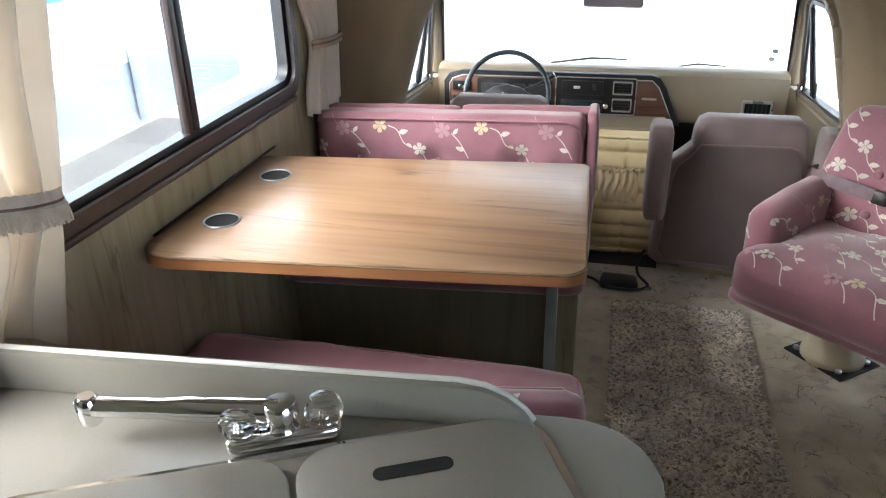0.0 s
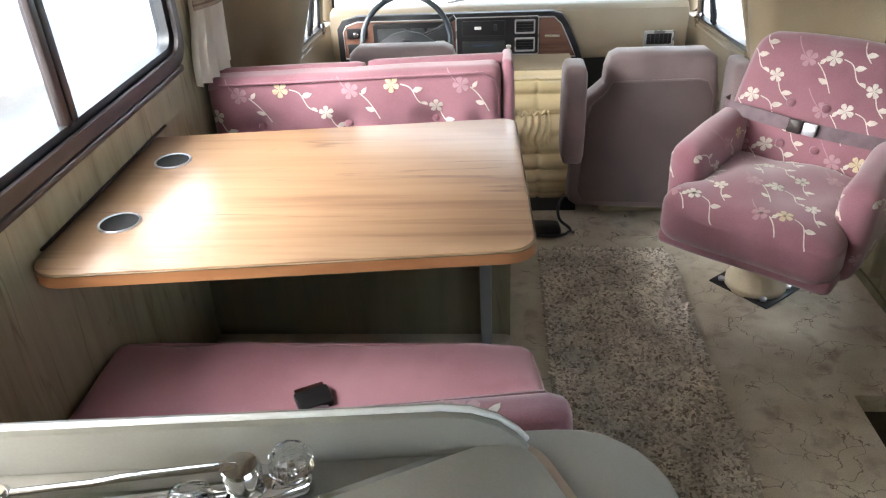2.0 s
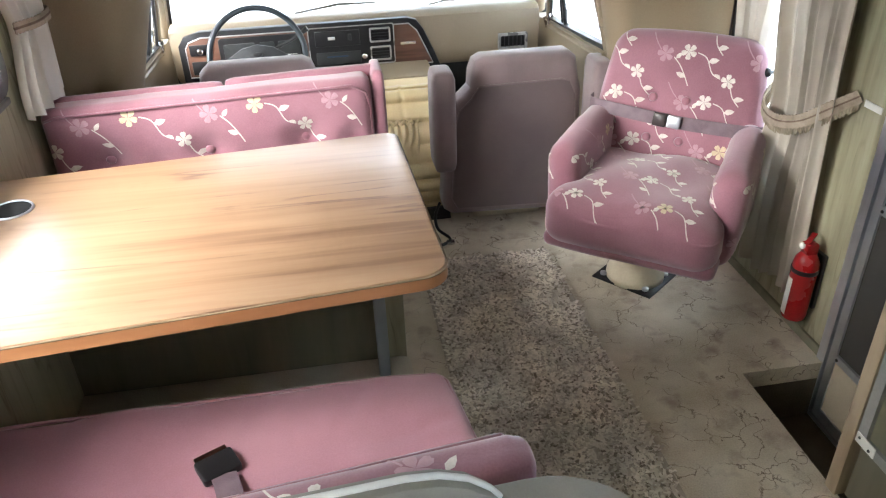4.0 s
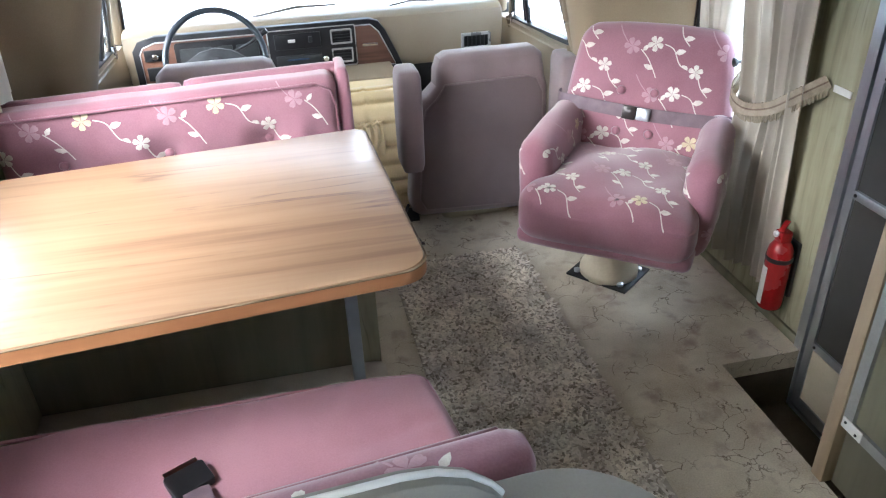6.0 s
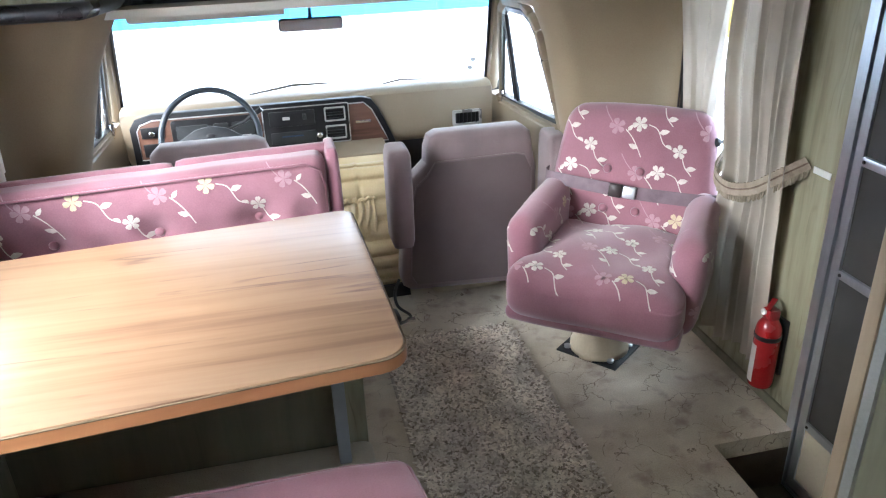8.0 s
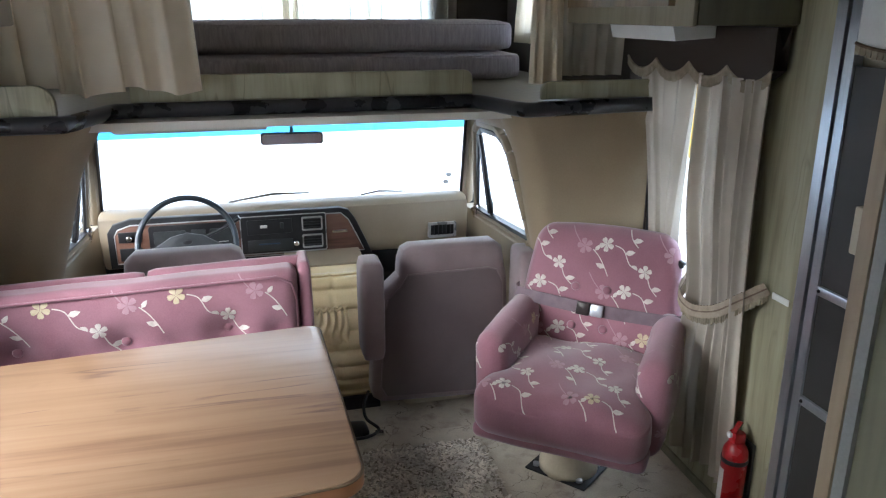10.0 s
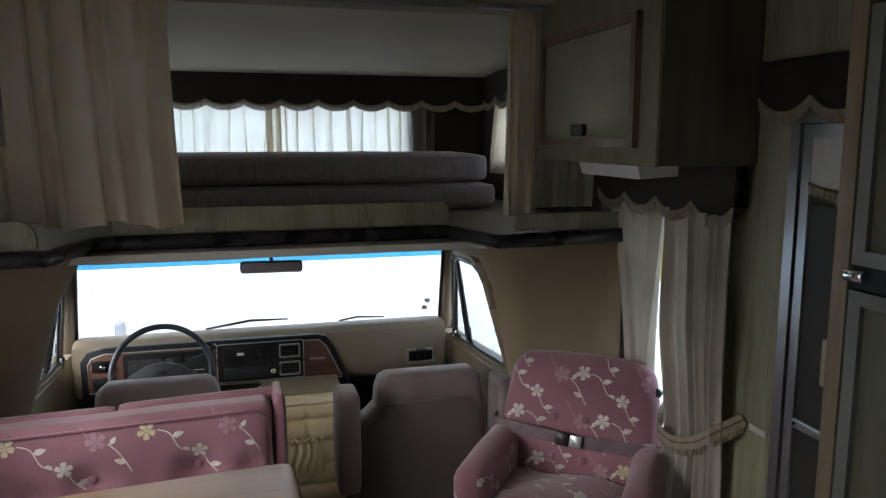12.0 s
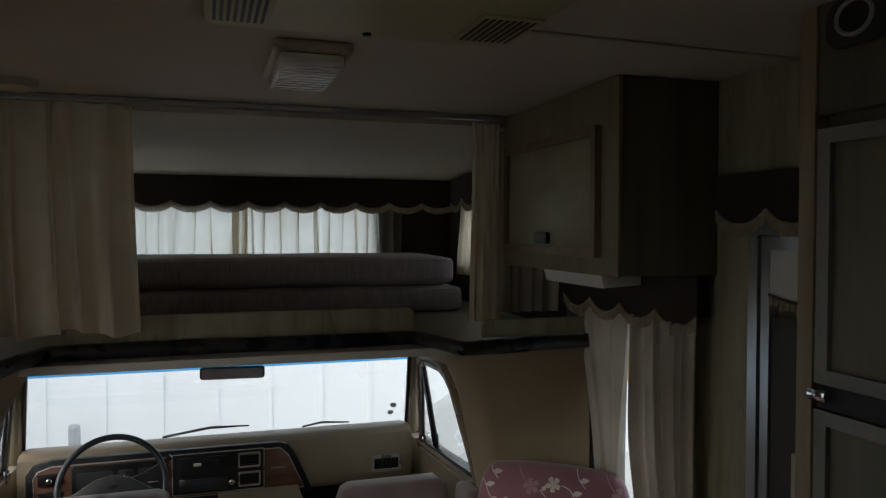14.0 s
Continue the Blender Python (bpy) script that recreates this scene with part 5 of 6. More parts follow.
bm = tube(spun([tip0, tip0.lerp(tip1, 0.5), tip1, tip1 + Vector((-0.012, -0.003, 0.002))], 4), [0.0165] * 5 + [0.0135] * 8, 12)
part("spout", bm, CHROME, faucet, "long chrome spout", True)
part("aerator", lathe([(0.012, -0.024), (0.0145, -0.02), (0.0145, 0.012), (0.010, 0.018)], tip1 + Vector((-0.006, -0.002, 0)), 14), CHROME, faucet)

# ---- swivel chair ----
chair = thing("swivel_armchair", (0.85, 3.12, 0.0), "rose floral velvet swivel armchair on a cream pedestal", "armchair")
CH = Matrix.Translation((0.83, 3.035, 0.0)) @ Euler((0, 0, radians(-38))).to_matrix().to_4x4()
C3 = CH.to_3x3()
bm = cushion((-0.218, -0.302, 0.285), (0.218, 0.17, 0.445), 0.055, (0, 0.012, 0.022), 24, 0.004)
for v in bm.verts:
    k = min(1.0, max(0.0, (-0.13 - v.co.y) / 0.07))
    v.co.x *= 1 + 0.17 * k * k * (3 - 2 * k)
    v.co.z += 0.010 * math.sin(v.co.x * 21) * math.sin(v.co.y * 17) * (v.co.z > 0.40)
    v.co = CH @ v.co
seat = part("seat_cushion", bm, VELVET, chair, "rose velvet seat cushion wrapping round the armrest fronts", True)
embroider(seat, CH @ Vector((0, -0.05, 0.44)), C3 @ Vector((1, 0, 0)), C3 @ Vector((0, 1, 0)), vines(-0.22, 0.22, -0.25, 0.22, 0.26, 0.15, 0.08, 0.95, (0.06, 0.03)), seat)
part("seat_front", cushion((-0.255, -0.285, 0.268), (0.255, 0.22, 0.32), 0.024, (0, 0.01, 0), 16, 0.003, turn=CH), VELVET, chair, "rose velvet seat shell", True)
LEAN = CH @ Matrix.Translation((0, 0.15, 0.36)) @ Euler((radians(-14), 0, 0)).to_matrix().to_4x4()


bm = cushion((-0.272, 0.0, -0.06), (0.272, 0.125, 0.455), 0.06, (0, 0.02, 0.012), 24, 0.003,
             [((x, 0.0, z), 0.085, 0.034, (0, 1, 0)) for x in (-0.08, 0.025) for z in (0.255, 0.125)])
for v in bm.verts:
    k = max(0.0, (v.co.z - 0.1) / 0.34)
    v.co.x *= 1 - 0.15 * k ** 1.5
    v.co.y += 0.05 * (v.co.x / 0.23) ** 2 * -1 * 0.5
    v.co = LEAN @ v.co
cback = part("backrest", bm, VELVET, chair, "rounded rose velvet backrest", True)
L3 = LEAN.to_3x3()
embroider(cback, LEAN @ Vector((0, 0.0, 0.2)), L3 @ Vector((1, 0, 0)), L3 @ Vector((0, 0, 1)), vines(-0.25, 0.25, -0.25, 0.25, 0.28, 0.145, 0.075, 1.0, (-0.14, 0.13)), cback)
for x, z in ((-0.08, 0.255), (0.025, 0.255), (-0.08, 0.125), (0.025, 0.125)):
    part("button", lathe([(0.001, -0.004), (0.012, -0.003), (0.015, 0.002), (0.011, 0.007), (0.001, 0.009)], rest_on(cback, LEAN @ Vector((x, -0.2, z)), L3 @ Vector((0, 1, 0))), 12, None, L3 @ Euler((radians(90), 0, 0)).to_matrix()), VELVET, cback, "covered button", True)
for s in (-1, 1):
    bm = cushion((-0.048, -0.185, 0.0), (0.048, 0.22, 0.30), 0.046, (0.008, 0.0, 0.008), 16, 0.005, seed=s)
    for v in bm.verts:
        k = v.co.z / 0.30
        y = min(1.0, max(0.0, (v.co.y + 0.185) / 0.40))
        v.co.z *= 0.90 + 0.13 * y ** 0.7
        v.co.y += 0.035 * (1 - y) * k
        v.co = CH @ (Vector((s * 0.232, -0.02, 0.268)) + Vector((v.co.x + s * 0.016 * k * (1 - 0.6 * y), v.co.y, v.co.z)))
    arm = part("armrest", bm, VELVET, chair, "padded rose velvet armrest", True)
    embroider(arm, CH @ Vector((s * 0.245, -0.05, 0.42)), C3 @ Vector((0, -s * 1.0, 0)), C3 @ Vector((0, 0, 1)), vines(-0.2, 0.2, -0.15, 0.15, 0.25, 0.16, 0.07, 0.8, (0.0, 0.04)), arm)
    embroider(arm, CH @ Vector((s * 0.245, -0.05, 0.42)), C3 @ Vector((0, s * 1.0, 0)), C3 @ Vector((0, 0, 1)), vines(-0.2, 0.2, -0.15, 0.15, 0.25, 0.16, 0.07, 0.8, (0.0, 0.04)), arm)
part("pedestal", lathe([(0.10, 0.004), (0.098, 0.03), (0.082, 0.06), (0.074, 0.12), (0.074, 0.20), (0.13, 0.235), (0.13, 0.27)], (0.85, 3.13, 0.0), 24), CREAM_PAINT, chair, "worn cream steel pedestal", True)
bp = part("floor_plate", prism([(0.705, 3.155), (0.845, 2.985), (0.99, 3.10), (0.855, 3.275)], "z", 0.0, 0.008, 0.002), BLACK, chair, "black steel floor plate")
for x, y in ((0.745, 3.155), (0.847, 3.03), (0.95, 3.105), (0.855, 3.23)):
    part("bolt", lathe([(0.012, 0), (0.012, 0.008), (0.006, 0.012)], (x, y, 0.008), 8), ALU, bp, "steel bolt")
cb = thing("chair_belt", LEAN @ Vector((0, -0.02, 0.15)), "mauve lap belt with chrome buckle across the armchair", "seat belt")


def strap_along(pts, wide, up, ruffle=0.0):
    line = spun(pts, 24 if ruffle else 6)
    bm = bmesh.new()
    prev = None
    for i, p in enumerate(line):
        d = (line[min(i + 1, len(line) - 1)] - line[max(i - 1, 0)]).normalized()
        s = (Vector(up) - d * Vector(up).dot(d)).normalized() * wide * (1 + ruffle * math.sin(i * 1.9))
        o = d.cross(s).normalized() * 0.0018
        row = [bm.verts.new(p + s + o), bm.verts.new(p - s + o), bm.verts.new(p - s - o), bm.verts.new(p + s - o)]
        if prev:
            for k in range(4):
                bm.faces.new((prev[k], prev[(k + 1) % 4], row[(k + 1) % 4], row[k]))
        else:
            bm.faces.new(row)
        prev = row
    bm.faces.new(prev)
    return bm


part("strap", strap_along([LEAN @ Vector(p) for p in ((-0.30, 0.08, 0.215), (-0.272, -0.03, 0.212), (-0.20, -0.056, 0.207), (0.0, -0.052, 0.192), (0.14, -0.054, 0.19), (0.25, -0.05, 0.192), (0.30, 0.04, 0.195))], 0.020, L3 @ Vector((0, 0, 1))), BELT, cb, "mauve webbing")
BK = LEAN @ Matrix.Translation((-0.02, -0.060, 0.193)) @ Euler((0, radians(3), 0)).to_matrix().to_4x4()
part("buckle", prism(rounded(-0.035, -0.021, 0.008, 0.021, 0.005), "y", -0.012, 0.008, 0.003, turn=BK), DARK_TRIM, cb, "dark metal buckle")
part("buckle_tongue", prism(rounded(0.010, -0.019, 0.050, 0.019, 0.004), "y", -0.009, 0.005, 0.002, turn=BK), ALU, cb, "steel tongue")

# ---- rug on the aisle ----
RX0, RX1, RY0, RY1 = 0.125, 0.60, 0.5, 3.36
rug = thing("shag_rug", (0.36, 2.0, 0.0), "long shaggy grey-brown rug lying along the aisle", "rug")
part("backing", prism(rounded(RX0, RY0, RX1, RY1, 0.012, 3), "z", 0.001, 0.012, 0.003), surface("rug_backing", (0.36, 0.31, 0.25), (0.50, 0.44, 0.37), 0.95, 30, fine=200, bump=0.4, depth=0.002), rug, "dark woven backing")
rng = np.random.default_rng(4)
N = 36000
cx, cy = rng.uniform(RX0 + 0.014, RX1 - 0.014, N), RY1 - 0.012 - (RY1 - RY0 - 0.6) * rng.random(N)
ang, lean_r, hgt, wid = rng.uniform(0, math.tau, N), rng.uniform(0.010, 0.026, N), rng.uniform(0.002, 0.010, N), rng.uniform(0.0032, 0.0056, N)
base = np.stack([cx, cy, np.full(N, 0.010)], 1)
sx = np.stack([np.cos(ang) * wid, np.sin(ang) * wid, np.zeros(N)], 1)
sy = np.stack([-np.sin(ang) * wid, np.cos(ang) * wid, np.zeros(N)], 1)
tip = base + np.stack([np.cos(ang * 3.7) * lean_r, np.sin(ang * 3.7) * lean_r, hgt], 1)
vs = np.stack([base + sx, base - 0.5 * sx + 0.87 * sy, base - 0.5 * sx - 0.87 * sy, tip + sx * 0.9, tip - 0.45 * sx + 0.8 * sy, tip - 0.45 * sx - 0.8 * sy], 1).reshape(-1, 3)
k = np.arange(N)[:, None] * 6
fq = np.concatenate([k + np.array([0, 1, 4, 3]), k + np.array([1, 2, 5, 4]), k + np.array([2, 0, 3, 5])], 0)
ft = k + np.array([3, 4, 5])
me = bpy.data.meshes.new("tufted_surface")
me.from_pydata(vs.tolist(), [], fq.tolist() + ft.tolist())
RUGPILE, rn, rl, rp = shader("rug_pile")
geo, rmp, nz, hs = rn.new("ShaderNodeNewGeometry"), rn.new("ShaderNodeValToRGB"), rn.new("ShaderNodeTexNoise"), rn.new("ShaderNodeMix")
e = rmp.color_ramp.elements
e[0].position, e[0].color = 0.0, (0.22, 0.18, 0.135, 1)
e[1].position, e[1].color = 1.0, (0.90, 0.83, 0.73, 1)
for pos, colr in ((0.25, (0.54, 0.475, 0.39, 1)), (0.6, (0.77, 0.695, 0.585, 1))):
    x = e.new(pos)
    x.color = colr
rl.new(geo.outputs["Random Per Island"], rmp.inputs[0])
nz.inputs["Scale"].default_value = 9.0
tcr = rn.new("ShaderNodeTexCoord")
rl.new(tcr.outputs["Object"], nz.inputs["Vector"])
hsv = rn.new("ShaderNodeHueSaturation")
mr = rn.new("ShaderNodeMapRange")
mr.inputs[1].default_value, mr.inputs[2].default_value, mr.inputs[3].default_value, mr.inputs[4].default_value = 0.3, 0.7, 0.75, 1.2
rl.new(nz.outputs[0], mr.inputs[0])
rl.new(mr.outputs[0], hsv.inputs["Value"])
rl.new(rmp.outputs[0], hsv.inputs["Color"])
rl.new(hsv.outputs[0], rp.inputs["Base Color"])
rp.inputs["Roughness"].default_value = 0.95
me.materials.append(RUGPILE)
pile = new("tufted_surface", me)
pile.parent = rug
pile.matrix_parent_inverse = world_of(rug).inverted()
tagged(pile, "shaggy grey-brown yarn pile", kind="stuff")

# ---- windows of the house ----


def slider(name, x, hole, s, label, mullion):
    """A sliding window in a side wall, with a bronze frame; s points into the room."""
    y0, y1, z0, z1 = hole
    w = thing(name, (x, (y0 + y1) / 2, z0), label, "window", kind="structure")
    xi, xo = x + s * 0.012, x - s * 0.045
    a, b = min(xi, xo), max(xi, xo)
    part("window_frame", ring(rounded(y0 - 0.02, z0 - 0.02, y1 + 0.02, z1 + 0.02, 0.07, 6), rounded(y0 + 0.012, z0 + 0.014, y1 - 0.012, z1 - 0.012, 0.055, 6), "x", x + s * 0.002, x + s * 0.014), DARK_TRIM, w, "dark bronze frame with rounded corners")
    part("inner_track", ring(rounded(y0 + 0.0, z0 + 0.0, y1 - 0.0, z1 - 0.0, 0.055, 6), rounded(y0 + 0.03, z0 + 0.032, y1 - 0.03, z1 - 0.03, 0.04, 6), "x", a + 0.004, b - 0.016), BLACK, w, "black sliding track")
    part("window_sill", box((min(x + s * 0.001, x + s * 0.02), y0 - 0.01, z0 - 0.038), (max(x + s * 0.001, x + s * 0.02), y1 - 0.03, z0 - 0.021), 0.004), DARK_TRIM, w, "bronze sill strip")
    for m, mat, ww in mullion:
        part("mullion", box((min(x - s * 0.028, x - s * 0.004), m - ww / 2, z0 + 0.02), (max(x - s * 0.028, x - s * 0.004), m + ww / 2, z1 - 0.02), 0.004), mat, w, "upright sash bar")
    ms = [y0 + 0.03] + [m for m, _, _ in mullion[:1]] + [y1 - 0.03]
    for k, (p, q) in enumerate(zip(ms, ms[1:])):
        xx = x - s * (0.018 + 0.012 * k)
        g = part("pane", box((xx - 0.002, p, z0 + 0.03), (xx + 0.002, q, z1 - 0.03)), GLASS, w)
        g.visible_shadow = False
    return w


slider("window_1", XL, WIN_L, 1, "wide sliding window with dark bronze frame over the dinette", [(2.386, DARK_TRIM, 0.024), (2.416, BLACK, 0.024)])
slider("window_2", XR, WIN_R, -1, "tall narrow window with dark bronze frame behind curtains", [])
# Unseen window, added only to brighten rug and aisle.
slider("window_4", XR, WIN_FILL, -1, "added unseen sliding window with dark bronze frame behind the refrigerator, to light the aisle", [(0.24, DARK_TRIM, 0.035)])
bw = thing("window_3", (0.14, 4.87, FW[2]), "wide bunk front window behind pale curtains", "window", kind="structure")
part("window_frame", ring(rounded(FW[0] - 0.015, FW[2] - 0.015, FW[1] + 0.015, FW[3] + 0.015, 0.03, 3), rounded(FW[0] + 0.015, FW[2] + 0.015, FW[1] - 0.015, FW[3] - 0.015, 0.02, 3), "y", 4.838, 4.892), DARK_TRIM, bw, "dark bronze frame")
g = part("pane", box((FW[0] + 0.01, 4.87, FW[2] + 0.01), (FW[1] - 0.01, 4.874, FW[3] - 0.01)), GLASS, bw)
g.visible_shadow = False

# ---- entry door ----
ed = thing("door_1", (XR, 2.3, -0.2), "aluminium-framed entry screen door with dark mesh panels", "door", kind="structure")
y0, y1, z0, z1 = DOOR
part("jamb", ring([(y0 - 0.02, z0), (y1 + 0.02, z0), (y1 + 0.02, z1 + 0.02), (y0 - 0.02, z1 + 0.02)], [(y0 + 0.01, z0 + 0.012), (y1 - 0.012, z0 + 0.012), (y1 - 0.012, z1 - 0.01), (y0 + 0.01, z1 - 0.01)], "x", XR - 0.014, XR + 0.05), ALU, ed, "aluminium jamb")
part("screen_frame", ring([(y0 + 0.013, z0 + 0.015), (y1 - 0.018, z0 + 0.015), (y1 - 0.018, z1 - 0.013), (y0 + 0.013, z1 - 0.013)], [(y0 + 0.045, z0 + 0.05), (y1 - 0.046, z0 + 0.05), (y1 - 0.046, z1 - 0.045), (y0 + 0.045, z1 - 0.045)], "x", XR - 0.008, XR + 0.012), ALU, ed, "brushed aluminium screen frame")
for z in (0.045, 0.525, 0.825):
    part("cross_rail", box((XR - 0.010, y0 + 0.045, z - 0.012), (XR + 0.010, y1 - 0.046, z + 0.012), 0.003), ALU, ed, "aluminium cross rail")
    part("rivet", lathe([(0.005, 0), (0.004, 0.003)], (XR - 0.010, y1 - 0.055, z), 8, None, Euler((0, radians(-90), 0)).to_matrix()), BLACK, ed)
part("kick_panel", box((XR - 0.004, y0 + 0.04, z0 + 0.04), (XR + 0.006, y1 - 0.04, 0.04)), CREAM_PAINT, ed, "cream kick panel")
for a, b in ((0.05, 0.52), (0.53, 0.82), (0.83, 1.36)):
    part("screen_panel", box((XR - 0.001, y0 + 0.04, a), (XR + 0.003, y1 - 0.04, b)), SCREEN, ed, "dark screen mesh")
part("door_blind", box((XR - 0.006, y0 + 0.04, 1.40), (XR + 0.004, y1 - 0.04, 1.52), 0.002), WHITE, ed, "white blind in the door window")
fb, fh = fringe((XR - 0.006, y0 + 0.04), (XR - 0.006, y1 - 0.05), 1.395, 2, (-1, 0), 0.015, 0.02, 0.004, 14)
part("blind_braid", fb, BRAID, ed)
part("blind_fringe", fh, FRINGE, ed, "brown fringe under the blind")
part("latch_plate", box((XR - 0.035, 2.405, 0.955), (XR - 0.010, 2.435, 1.065), 0.004), BEIGE, ed, "beige latch plate")
fixed("wall_door_outer", box((XR + 0.052, DOOR[0] - 0.05, -0.3), (XR + 0.075, DOOR[1] + 0.05, 1.6)), CREAM_PAINT, "closed outer door skin behind the screen", "door")

# ---- tall refrigerator cabinet by the door ----
fr = thing("refrigerator", (1.08, 1.75, 0.0), "built-in refrigerator with framed wood-grain door panels", "refrigerator")
part("housing", box((0.975, 1.20, 0.0), (XR - 0.002, 2.13, 1.90)), CABINET_SHADED, fr, "wood-grain housing")
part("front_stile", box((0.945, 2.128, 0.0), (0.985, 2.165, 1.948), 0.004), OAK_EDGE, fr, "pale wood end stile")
part("rear_panel", box((0.985, 2.132, 0.0), (XR - 0.002, 2.162, 1.948)), CABINET_SHADED, fr, "wood-grain end panel")
part("top_panel", box((0.95, 1.20, 1.76), (0.975, 2.127, 1.948)), CABINET_SHADED, fr, "wood-grain top panel")
for a, b in ((0.19, 1.255), (1.30, 1.735)):
    d = part("fridge_door", box((0.955, 1.30, a), (0.974, 2.12, b), 0.003), PANEL_SHADED, fr, "wood-grain door panel darkened as in shade")
    part("door_frame", ring([(1.30, a), (2.122, a), (2.122, b), (1.30, b)], [(1.325, a + 0.025), (2.095, a + 0.025), (2.095, b - 0.025), (1.325, b - 0.025)], "x", 0.945, 0.958), FRIDGE_GREY, d, "pale grey metal door frame")
    if a < 1:
        part("corner_plate", box((0.9415, 2.06, a + 0.003), (0.945, 2.119, a + 0.03), 0.001), WHITE, d, "white corner plate")
        for yy, zz in ((2.075, a + 0.012), (2.108, a + 0.02)):
            part("screw", lathe([(0.004, 0), (0.003, 0.002)], (0.9415, yy, zz), 8, None, Euler((0, radians(-90), 0)).to_matrix()), BLACK, d)
part("handle_groove", box((0.950, 1.31, 1.258), (0.974, 2.12, 1.298)), BLACK, fr, "dark finger groove between the doors")
part("door_latch", box((0.930, 2.085, 1.272), (0.950, 2.125, 1.292), 0.004), CHROME, fr, "chrome latch")
part("top_vent", prism(rounded(1.95, 1.86, 2.10, 1.94, 0.03, 4), "x", 0.935, 0.950, 0.004), BLACK, fr, "dark round-cornered vent")
part("vent_rim", tube([(0.934, 2.04 + 0.035 * math.cos(k * math.tau / 20), 1.905 + 0.028 * math.sin(k * math.tau / 20)) for k in range(20)], 0.004, 6, None, True), ALU, fr)

# ---- overhead cabinets ----
def overhead(name, x0, x1, y0, y1, z0, z1, face, doors, label):
    cab = thing(name, ((x0 + x1) / 2, (y0 + y1) / 2, z0), label, "cabinet", "overhead cabinets")
    part("body", box((x0, y0, z0), (x1, y1, z1), 0.004), CABINET_SHADED, cab, "wood-grain cabinet body")
    xf = x0 if face < 0 else x1
    q = lambda d0, d1: (min(xf + face * d0, xf + face * d1), max(xf + face * d0, xf + face * d1))
    a, b = q(0.0005, 0.014)
    part("face_frame", box((a, y0, z0 - 0.003), (b, y1, z1), 0.005), OAK, cab, "oak face frame")
    for d0, d1 in doors:
        a, b = q(0.015, 0.022)
        d = part("door_panel", box((a, d0, z0 + 0.055), (b, d1, z1 - 0.125), 0.002), OAK_PALE, cab, "pale mottled oak door panel")
        a, b = q(0.015, 0.034)
        part("door_moulding", ring([(d0 - 0.012, z0 + 0.045), (d1 + 0.012, z0 + 0.045), (d1 + 0.012, z1 - 0.115), (d0 - 0.012, z1 - 0.115)], [(d0 + 0.012, z0 + 0.068), (d1 - 0.012, z0 + 0.068), (d1 - 0.012, z1 - 0.14), (d0 + 0.012, z1 - 0.14)], "x", a, b), OAK_DARK, d, "dark moulded door edge")
        a, b = q(0.02, 0.036)
        my = (d0 + d1) / 2 + 0.02
        part("door_pull", prism(rounded(my - 0.045, z0 + 0.075, my + 0.045, z0 + 0.11, 0.01), "x", a, b, 0.004), BLACK, d, "dark recessed pull")
    return cab


overhead("overhead_cabinet", 0.936, XR - 0.002, 2.735, 3.485, 1.445, 1.948, -1, [(2.83, 3.43)], "oak overhead cabinet with one lift door above the armchair")
overhead("overhead_cabinet", XL + 0.002, -0.535, 1.5, 2.71, 1.455, 1.948, 1, [(1.55, 2.08), (2.13, 2.66)], "oak overhead cabinet above the dinette window")
ul = thing("under_cabinet_light", (0.98, 3.0, 1.40), "white under-cabinet light fixture", "light")
part("light_body", prism([(0.945, 1.442), (1.07, 1.442), (1.07, 1.412), (0.955, 1.405)], "y", 2.86, 3.22, 0.004), WHITE, ul)

# ---- curtains and valances ----


def curtain(name, bm, material, label):
    return tagged(link(name, bm, material, True), label, "curtain")


def valance(name, p0, p1, zt, zl, n, out, label, thick=0.025, dip=0.035):
    v = thing(name, (p0[0], p0[1], zl), label, "valance")
    part("valance_board", scalloped(p0, p1, zt, zl, n, out, thick, dip), VALANCE, v, "dark brown velvet board", False)
    fb, fh = fringe(p0, p1, zl, n, out, dip, 0.028, thick)
    part("braid", fb, FRINGE, v, "cream braid")
    part("fringe", fh, FRINGE, v, "cream fringe", False)


valance("valance", (XR - 0.02, 3.50), (XR - 0.02, 2.74), 1.44, 1.30, 4, (-1, 0), "dark brown scalloped valance with cream fringe over the tall window", 0.04)
valance("valance", (XR - 0.004, 2.70), (XR - 0.004, 2.168), 1.70, 1.575, 3, (-1, 0), "dark brown scalloped valance with cream fringe over the entry door", 0.03)
valance("valance", (XL + 0.02, 4.785), (XR - 0.06, 4.785), 1.815, 1.665, 12, (0, -1), "long dark brown scalloped valance with fringe over the bunk window", 0.03, 0.026)
valance("valance", (XR - 0.06, 4.78), (XR - 0.06, 3.95), 1.83, 1.675, 4, (-1, 0), "dark brown scalloped bunk side valance with fringe", 0.02)

curtain("curtain", pleated((XR - 0.035, 3.47), (XR - 0.035, 3.135), 0.45, 1.31, 5, 0.020, (-1, 0), lambda v: (0.62 * (1 - v) ** 0.8, 1.0), 3), CURTAIN_SHADED, "cream curtain drawn behind the armchair")
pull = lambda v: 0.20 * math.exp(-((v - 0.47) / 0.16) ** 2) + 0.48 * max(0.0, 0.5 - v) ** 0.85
curtain("curtain_lining", pleated((XR - 0.03, 3.075), (XR - 0.03, 3.045), 0.17, 1.29, 1, 0.006, (-1, 0), lambda v: (10.3 * pull(v), 1.0 + 10.8 * pull(v)), 41), LINING_LIT, "lining coloured as lit amber at the edge of the long curtain")
